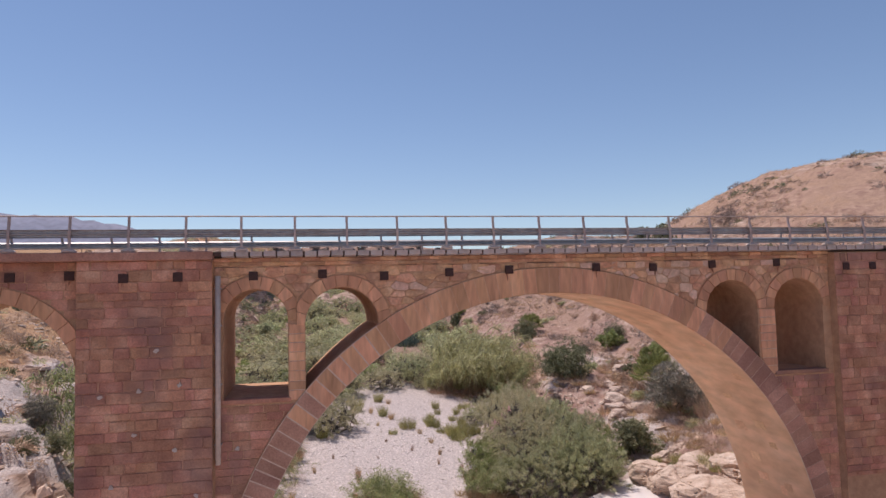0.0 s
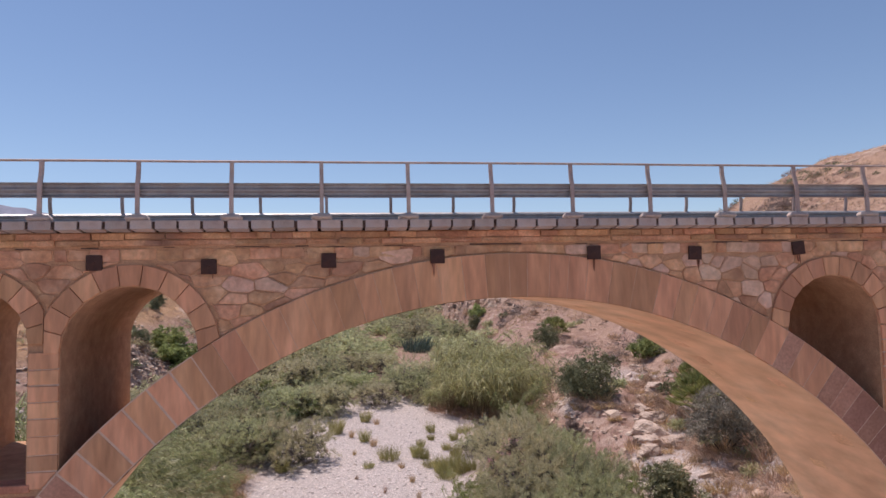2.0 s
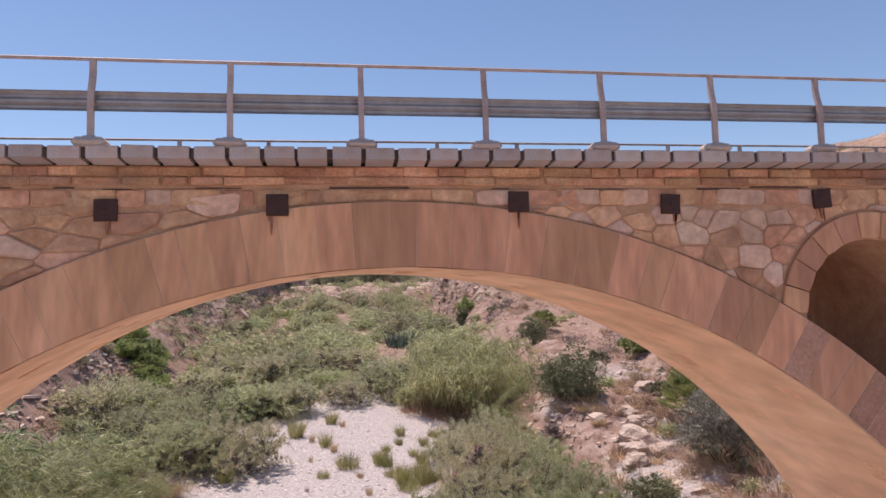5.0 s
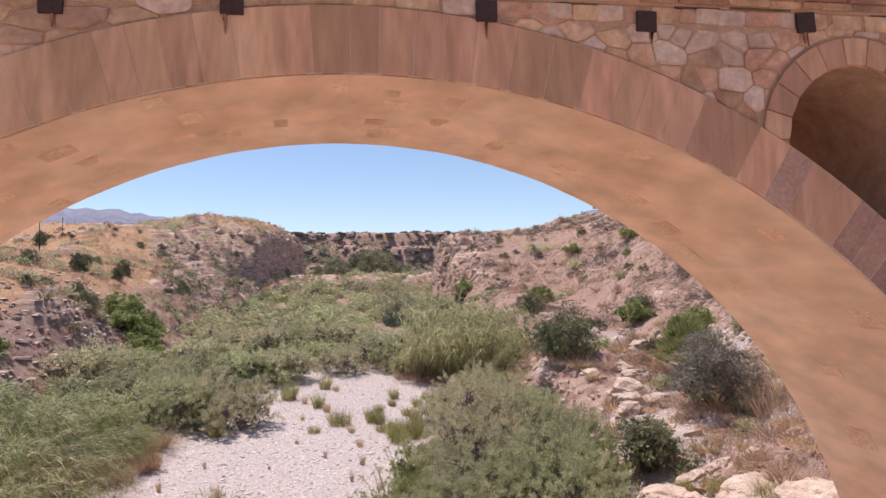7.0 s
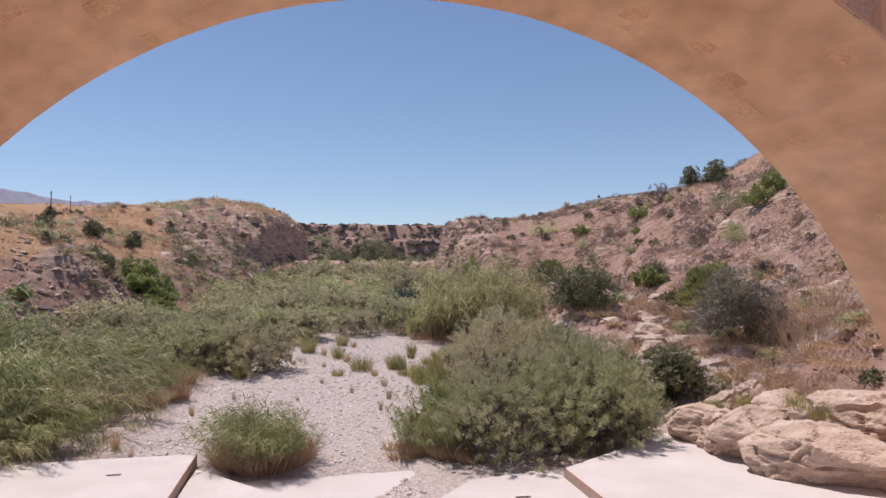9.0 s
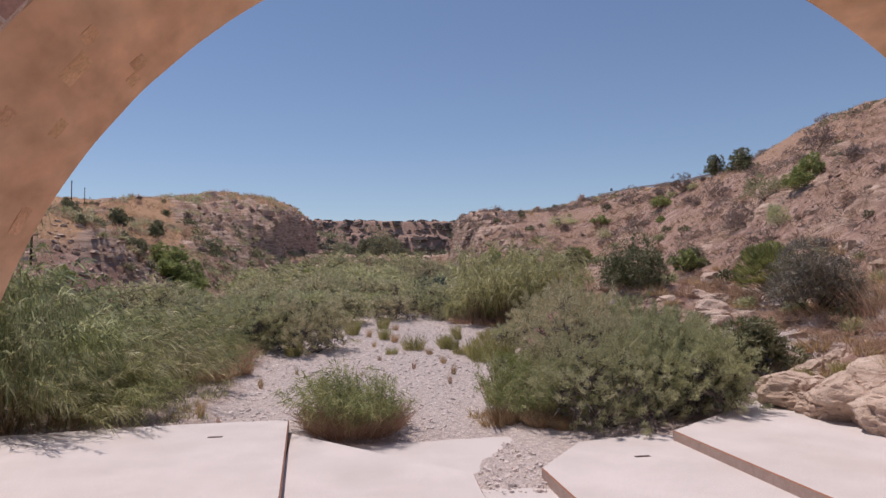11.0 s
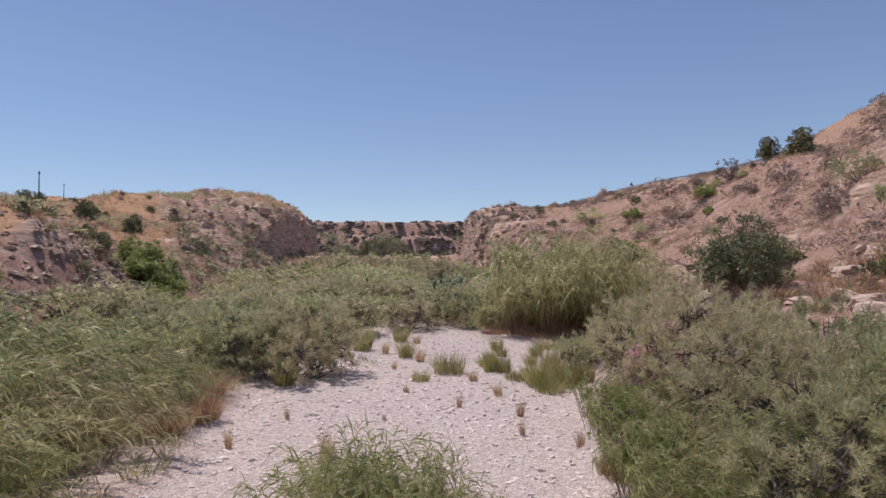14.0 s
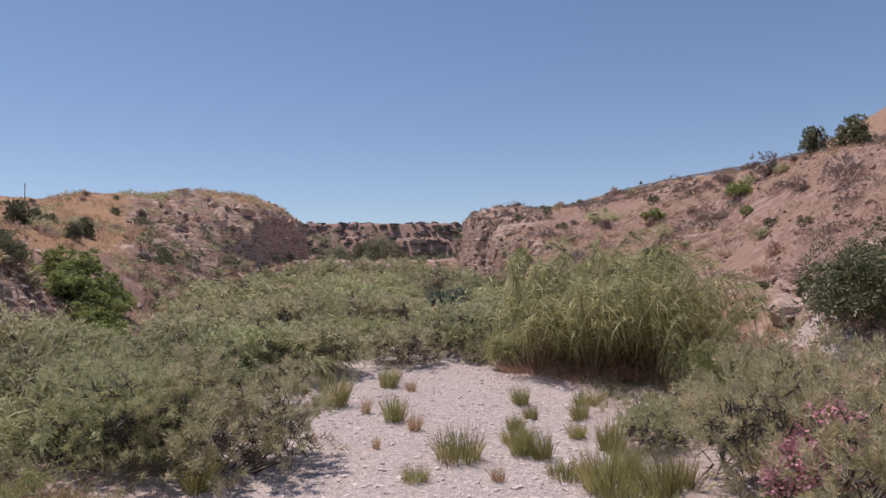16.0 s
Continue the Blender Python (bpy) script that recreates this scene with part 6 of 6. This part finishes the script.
def undergrowth(seed, n, x0, x1, y0, y1, size, blades, mat, name, label):
    """Low growth over the valley floor beside the gravel, joined."""
    rs = np.random.RandomState(seed)
    x, y = rs.uniform(x0, x1, n), rs.uniform(y0, y1, n)
    z, bed, rock, slope = land(x, y)
    keep = (slope < 0.9) & (bed < 0.12) & ~((y < 18) & (x > -14) & (x < 19.5)) & (fbm(x, y, 5, 2) > -0.3)
    root = np.repeat(np.stack([x, y, z - 0.03], 1)[keep], blades, 0)
    m = len(root)
    root = root + rs.normal(size=(m, 3)) * (0.16, 0.16, 0)
    way = unit(np.stack([rs.normal(0, 0.5, m) + 0.15, rs.normal(0, 0.5, m), np.ones(m)], 1))
    v, f = ribbons(rs, root, way, size * rs.uniform(0.4, 1.3, m), size * 0.07, 0.4, 2, tip=0.1)
    tagged(new(name, mesh_np(name, v, f, mat)), label, "undergrowth", kind="stuff")


undergrowth(121, 3800, -23, 20, 17.5, 70, 0.75, 10, M_CANE, "reed_undergrowth", "low yellowish reed growth beside the gravel")
undergrowth(122, 3600, -23, 20, 17.5, 70, 0.6, 10, M_TAM, "green_undergrowth", "low grey-green growth beside the gravel")
undergrowth(123, 3600, -23, 30, 55, 180, 1.1, 7, M_TAM, "valley_undergrowth", "low grey-green growth over the upper valley floor")
undergrowth(124, 1500, -23, 20, 17.5, 60, 0.6, 10, M_REDDRY, "dry_undergrowth", "dry reddish grass beside the gravel")


# ---- rocks ----
def boulder(seed, sx, sy, sz, cuts=5, rough=0.1):
    """An angular weathered block: broken faces, slanting cracks and thin beds that stand out and fall back."""
    bm = bmesh.new()
    bmesh.ops.create_icosphere(bm, subdivisions=cuts, radius=1)
    off = Vector((seed * 3.7, seed * 1.3, seed * 2.1))
    pick = random.Random(seed * 7 + 1)
    planes = [(Vector((pick.gauss(0, 1), pick.gauss(0, 1), pick.gauss(0.2, 0.8))).normalized(), pick.uniform(0.66, 0.92)) for _ in range(16)]
    splits = [(Vector((pick.uniform(-1, 1), pick.uniform(-0.6, 0.6), pick.uniform(-0.2, 1.0))).normalized(), pick.uniform(-0.55, 0.55), pick.uniform(-0.05, 0.05)) for _ in range(7)]
    for v in bm.verts:
        c = v.co.copy()
        k = max(abs(c.x), abs(c.y), abs(c.z))
        c = c.lerp(c / k * 0.95, 0.6)
        u = c.normalized()
        r = c.length
        for n_, d_ in planes:
            q = u.dot(n_)
            if q > 0.2:
                r = min(r, d_ / q)
        c = u * r
        sink = bulge = 0.0
        wav = 0.1 * noise.noise(c * 2.3 + off)
        for n_, o_, jut in splits:
            q = c.dot(n_) - o_ + wav
            sink = max(sink, 1 - abs(q) / 0.035)
            bulge += jut if q > 0 else -jut
        w = c.z * sz + 0.25 * noise.noise(c * 1.1 + off) + 0.3 * c.x
        bed = math.floor(w / 0.17)
        bulge += 0.04 * noise.noise(Vector((bed * 5.3, seed * 1.7, 2.0 * u.x)))
        c *= 1 + rough * noise.fractal(c * 1.6 + off, 1.0, 2.0, 6) + bulge - 0.09 * sink
        v.co = Vector((c.x * sx, c.y * sy, c.z * sz + 0.03 * sz * noise.noise(c * 7 + off)))
    me = bpy.data.meshes.new("boulder")
    bm.to_mesh(me)
    bm.free()
    me.materials.append(M_ROCK)
    return me


outcrop = tagged(new("rock_outcrop"), "pale layered bedrock outcrop beside the concrete slab", "rock")
for k, (x, y, z, sx, sy, sz, turn) in enumerate(((17.7, 16.6, 0.3, 2.3, 1.6, 1.15, -62), (17.9, 13.8, 0.4, 2.5, 1.9, 1.35, -78), (18.5, 11.0, 0.4, 2.7, 2.2, 1.45, -80), (20.2, 18.0, 0.9, 1.8, 1.4, 1.1, -20), (20.9, 15.2, 0.9, 2.4, 1.9, 1.15, -35), (21.6, 12.0, 0.8, 2.6, 2.1, 1.4, -20))):
    ob = part("boulder", boulder(k + 1, sx, sy, sz), M_ROCK, outcrop)
    ob.matrix_basis = pose(x, y, z, 0, -4, turn)
for k, (x, y, s) in enumerate(((22.8, 31.5, 0.9), (25.0, 36.0, 0.8), (20.8, 44.0, 0.9), (21.6, 29.6, 1.1), (20.8, 28.0, 0.9), (22.6, 33.2, 0.8), (20.0, 26.2, 0.7), (21.0, 25.0, 0.6), (22.2, 27.6, 0.7))):
    ob = tagged(new("boulder", boulder(20 + k, s * 1.3, s, s * 0.7, 4)), "pale weathered boulder on the slope", "rock", "slope boulders")
    ob.matrix_basis = pose(x, y, height(x, y) + 0.1, 0, 0, 37 * k)


def stones(name, seed, xs, ys, zs, sizes, flat, mat, label, sink=0.3, along=None, narrow=(0.5, 1.0)):
    """Many small angular stones in one mesh."""
    rs = np.random.RandomState(seed)
    n = len(xs)
    corners = np.array([(-1, -1, -1), (1, -1, -1), (1, 1, -1), (-1, 1, -1), (-0.7, -0.7, 1), (0.7, -0.7, 1), (0.7, 0.7, 1), (-0.7, 0.7, 1)], float)
    quads = np.array([(3, 2, 1, 0), (4, 5, 6, 7), (0, 1, 5, 4), (1, 2, 6, 5), (2, 3, 7, 6), (3, 0, 4, 7)])
    p = corners[None] * (1 + 0.45 * rs.uniform(-1, 1, (n, 8, 3)))
    p = p * np.stack([np.ones(n), rs.uniform(*narrow, n), np.full(n, flat) * rs.uniform(0.6, 1.3, n)], 1)[:, None] * (0.5 * sizes)[:, None, None]
    a = rs.uniform(0, 6.28, n) if along is None else along + rs.normal(0, 0.25, n)
    ca, sa = np.cos(a)[:, None], np.sin(a)[:, None]
    x, y = p[..., 0] * ca - p[..., 1] * sa, p[..., 0] * sa + p[..., 1] * ca
    tilt = rs.normal(0, 0.2, (n, 1))
    v = np.stack([x + xs[:, None], y + ys[:, None], p[..., 2] + x * tilt + (zs + sizes * flat * (0.5 - sink))[:, None]], -1).reshape(-1, 3)
    f = (quads[None] + 8 * np.arange(n)[:, None, None]).reshape(-1, 4)
    tagged(new(name, mesh_np(name, v, f, mat)), label, "stones", kind="stuff")


rs = np.random.RandomState(201)
x, y = rs.uniform(-9, 13, 20000), 13 + 45 * rs.rand(20000) ** 1.15
z, bed, rock, slope = land(x, y)
keep = (bed > 0.35) & (z > -0.62)
dx, dy = rs.uniform(2.4, 5.4, 420), rs.uniform(9.4, 15.5, 420)
loose = (dy < 10.3) | (dx > 4.0 + 0.45 * (dy - 13.2))
dx, dy = dx[loose], dy[loose]
dz = np.maximum(land(dx, dy)[0], -0.8)
stones("rubble_drift", 209, dx, dy, dz, 0.05 + 0.16 * rs.rand(len(dx)) ** 3, 0.5, M_PEBBLE, "grey rubble washed over the concrete floor")
stones("pebbles", 202, x[keep], y[keep], z[keep], 0.05 + 0.2 * rs.rand(keep.sum()) ** 5, 0.3, M_PEBBLE, "pale rounded pebbles over the gravel bed")
M_SCREE = material("scree_stone", [(0.34, 0.22, 0.16), (0.51, 0.355, 0.275), (0.65, 0.49, 0.395)], 0.8, 0.92, 0.6, 9, island=0.5, bump_size=0.05)
M_LEDGE = material("pale_ledge_stone", [(0.42, 0.29, 0.22), (0.58, 0.43, 0.345), (0.72, 0.57, 0.47)], 0.8, 0.92, 0.6, 9, island=0.5, bump_size=0.05)
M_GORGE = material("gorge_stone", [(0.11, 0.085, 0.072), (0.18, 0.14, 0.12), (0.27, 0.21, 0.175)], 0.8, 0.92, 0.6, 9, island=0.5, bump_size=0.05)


def ledges(name, seed, n, x0, x1, y0, y1, s0, s1, need, mat, label, flat=0.3, narrow=(0.35, 0.7)):
    """Broken beds of rock that lie along the contours, thickest where the ground is steep."""
    rs = np.random.RandomState(seed)
    x, y = rs.uniform(x0, x1, n), rs.uniform(y0, y1, n)
    z, bed, rock, slope = land(x, y)
    gx_, gy_ = (land(x + 0.5, y)[0] - land(x - 0.5, y)[0]), (land(x, y + 0.5)[0] - land(x, y - 0.5)[0])
    steep = np.hypot(gx_, gy_)
    keep = (slope > 0.5) & (rock >= need) & ((fbm(x, y, 7, 4) > -0.02) | (need < 0)) & (rs.rand(n) < np.clip(0.12 + 0.5 * steep, 0, 1)) & ~((y < 20) & (x < 20) & (x > -14))
    m = keep.sum()
    stones(name, seed + 50, x[keep], y[keep], z[keep] + 0.15 * steep[keep].clip(0, 3), s0 + (s1 - s0) * rs.rand(m) ** 3.0, flat, mat, label, 0.8, np.arctan2(gx_, -gy_)[keep], narrow)


ledges("scree", 203, 14000, 14, 62, 12, 120, 0.12, 0.7, 0.0, M_SCREE, "pinkish scree stones on the slope", 0.4, (0.5, 1.0))
ledges("spur_rocks", 211, 2600, -33, -18, 42, 80, 0.15, 0.9, -1.0, M_LEDGE, "pale broken ledges on the rock spur", 0.22)
ledges("pale_rocks", 212, 1300, 18, 31, 20, 50, 0.2, 1.1, -1.0, M_ROCK, "pale pinkish broken rock on the lower slope", 0.45, (0.5, 1.0))
ledges("near_bank_rocks", 215, 900, -34, -15, 2, 34, 0.2, 1.6, -1.0, M_LEDGE, "pale pinkish broken rock on the near bank", 0.4, (0.5, 1.0))
ledges("bank_rocks", 204, 6000, -50, -13, 12, 130, 0.15, 1.0, 0.12, M_LEDGE, "pale broken rock ledges on the bank")
ledges("crag_rocks", 205, 12000, 18, 60, 85, 185, 0.35, 2.0, 0.2, M_SCREE, "broken blocks on the crag", 0.36)
ledges("cliff_rocks", 206, 1500, -45, -4, 100, 240, 0.5, 3.4, 0.2, M_SCREE, "broken blocks on the cliff", 0.5, (0.5, 1.0))
ledges("dome_rocks", 214, 4500, -46, -10, 92, 225, 0.2, 2.0, 0.15, M_LEDGE, "pale broken ledges over the rocky dome", 0.25)
ledges("hill_rocks", 208, 5000, 50, 125, 40, 140, 0.4, 2.4, 0.15, M_SCREE, "layered broken rock on the hill")
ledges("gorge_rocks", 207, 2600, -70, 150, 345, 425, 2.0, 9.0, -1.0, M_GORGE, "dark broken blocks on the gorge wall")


# ---- roadside and distance ----
M_POLE = material("weathered_pole", [(0.05, 0.04, 0.035), (0.1, 0.08, 0.065)], 5, 0.9, 0.3, 40)
for x, y, h in ((-42.0, 103.0, 5.2), (-56.5, 150.0, 4.9), (-78, 216, 3.0), (-24.3, 47.0, 7.2)):
    pole = tagged(new("utility_pole"), "thin dark wooden utility pole on the plateau", "pole", "utility poles")
    pole.location = (x, y, height(x, y) - 0.4)
    part("shaft", tube([(0, 0, 0), (0.02, 0, h * 0.5), (0, 0, h + 0.4)], [0.1, 0.085, 0.065], 8), M_POLE, pole)
    part("insulator", box(bmesh.new(), -0.16, 0.16, -0.05, 0.05, h + 0.05, h + 0.17, 0.01), M_POLE, pole)

# crash barrier along the hillside road
barrier = tagged(new("road_barrier"), "grey steel crash barrier along the hillside road", "barrier")
spots = []
for k in range(24):
    y = 84 + 4.0 * k
    x = 0.4 + 1.01 * float(np.interp((y - 1.5) / 1.018, (42, 82, 168, 300), (46, 54, 72, 100))) + 0.5
    spots.append((x, y, np.mean([height(x + dx, y + dy) for dx in (-0.5, 0.5) for dy in (-9, -6, -3, 0, 3, 6, 9)])))
post_me = mesh_of("post", [], [])
box(bmesh.new(), -0.06, 0.06, -0.05, 0.05, -0.3, 0.75, 0.01).to_mesh(post_me)
post_me.materials.append(M_STEEL)
for x, y, z in spots:
    part("post", post_me, None, barrier).location = (x, y, z + 0.15)
bm = bmesh.new()
prev = None
for x, y, z in spots:
    row = [bm.verts.new((x + dx, y, z + 0.15 + dz)) for dx, dz in ((-0.07, 0.42), (-0.12, 0.5), (-0.08, 0.58), (-0.12, 0.66), (-0.07, 0.75), (-0.05, 0.58))]
    if prev:
        for i in range(6):
            bm.faces.new((prev[i], prev[(i + 1) % 6], row[(i + 1) % 6], row[i]))
    prev = row
part("beam", bm, M_STEEL, barrier)

for x, y, tall in ((55.0, 84.5, 2.0), (75.0, 172.5, 1.6)):
    sign = tagged(new("road_sign"), "triangular road sign seen from behind on a post", "sign", "road signs")
    sign.location = (x, y, height(x, y) - 0.2)
    part("post", tube([(0, 0, 0), (0, 0, tall + 0.4)], 0.045, 8), M_STEEL, sign)
    bm = bmesh.new()
    vs = [bm.verts.new(c) for c in ((-0.5, 0, tall), (0.5, 0, tall), (0.06, 0, tall + 0.85), (-0.06, 0, tall + 0.85))]
    g = bmesh.ops.extrude_face_region(bm, geom=[bm.faces.new(vs)])
    bmesh.ops.translate(bm, verts=[e for e in g["geom"] if isinstance(e, bmesh.types.BMVert)], vec=(0, 0.03, 0))
    part("plate", bm, M_POLE, sign)

# low walled hut at the head of the valley
hut = tagged(new("stone_hut"), "low pinkish ruined hut at the valley head", "hut")
hut.matrix_basis = pose(22.5, 322, height(22.5, 322) + 0.4, 0, 0, 8)
M_HUT = material("pink_render", [(0.42, 0.26, 0.2), (0.52, 0.36, 0.29)], 1.2, 0.9, 0.3, 20)
part("wall", box(bmesh.new(), -6.6, 6.6, -2.2, 2.2, -2.5, 2.4, 0.04), M_HUT, hut)
part("roof", box(bmesh.new(), -6.8, 6.8, -2.4, 2.4, 2.404, 2.62, 0.04), M_HUT, hut)
part("door", box(bmesh.new(), -0.5, 0.5, -2.26, -2.18, 0, 2.0, 0.02), M_POLE, hut)

# distant hills, their base colour tinted blue to stand for aerial haze
M_HILL = material("haze_tinted_hill", [(0.17, 0.18, 0.24), (0.24, 0.24, 0.3)], 0.004, 0.95, 0.0, 0.03)
rs = np.random.RandomState(301)
az = np.radians(np.linspace(-75, 75, 200))
for dist, tall, name in ((2600, 320, "far_hills"),):
    shape = 0.2 + 0.8 * np.clip(np.interp(np.degrees(az), (-75, -45, -30, -24, -20.8, -17.6, -13.9, -12.7, -10, -6, 30, 75), (0.9, 1.1, 1.4, 1.39, 1.25, 1.27, 1.16, 1.04, 0.85, 0.6, 0.4, 0.4)) + 0.06 * fbm(az * 30, az * 0, 1.0, 4), 0, 2)
    rows_ = []
    for j, (back, up) in enumerate(((0, -0.1), (250, 0.5), (600, 1.0), (900, 0.3))):
        r = dist + back
        rows_.append(np.stack([np.sin(az) * r, np.cos(az) * r, shape * tall * up + (20 * fbm(az * 60, az * 0 + j, 1.0, 3) if up > 0 else 0) - 10], 1))
    v = np.concatenate(rows_)
    i = np.arange(199)
    f = np.concatenate([np.stack([i + 200 * j, i + 1 + 200 * j, i + 1 + 200 * (j + 1), i + 200 * (j + 1)], 1) for j in range(3)])
    tagged(new(name, mesh_np(name, v, f, M_HILL, True)), "hills on the horizon with blue-grey haze put into their colour", "hills", kind="structure")

# little drain slots in the apron slabs
for x, y, z in ((-5.1, 14.9, -0.1), (8.3, 11.2, -0.43)):
    slot = tagged(new("drain_slot"), "small dark drain slot set in the concrete", "drain", "drain slots")
    slot.location = (x, y, z)
    part("cover", box(bmesh.new(), -0.24, 0.24, -0.08, 0.08, -0.05, 0.012, 0.004), M_RUST, slot)
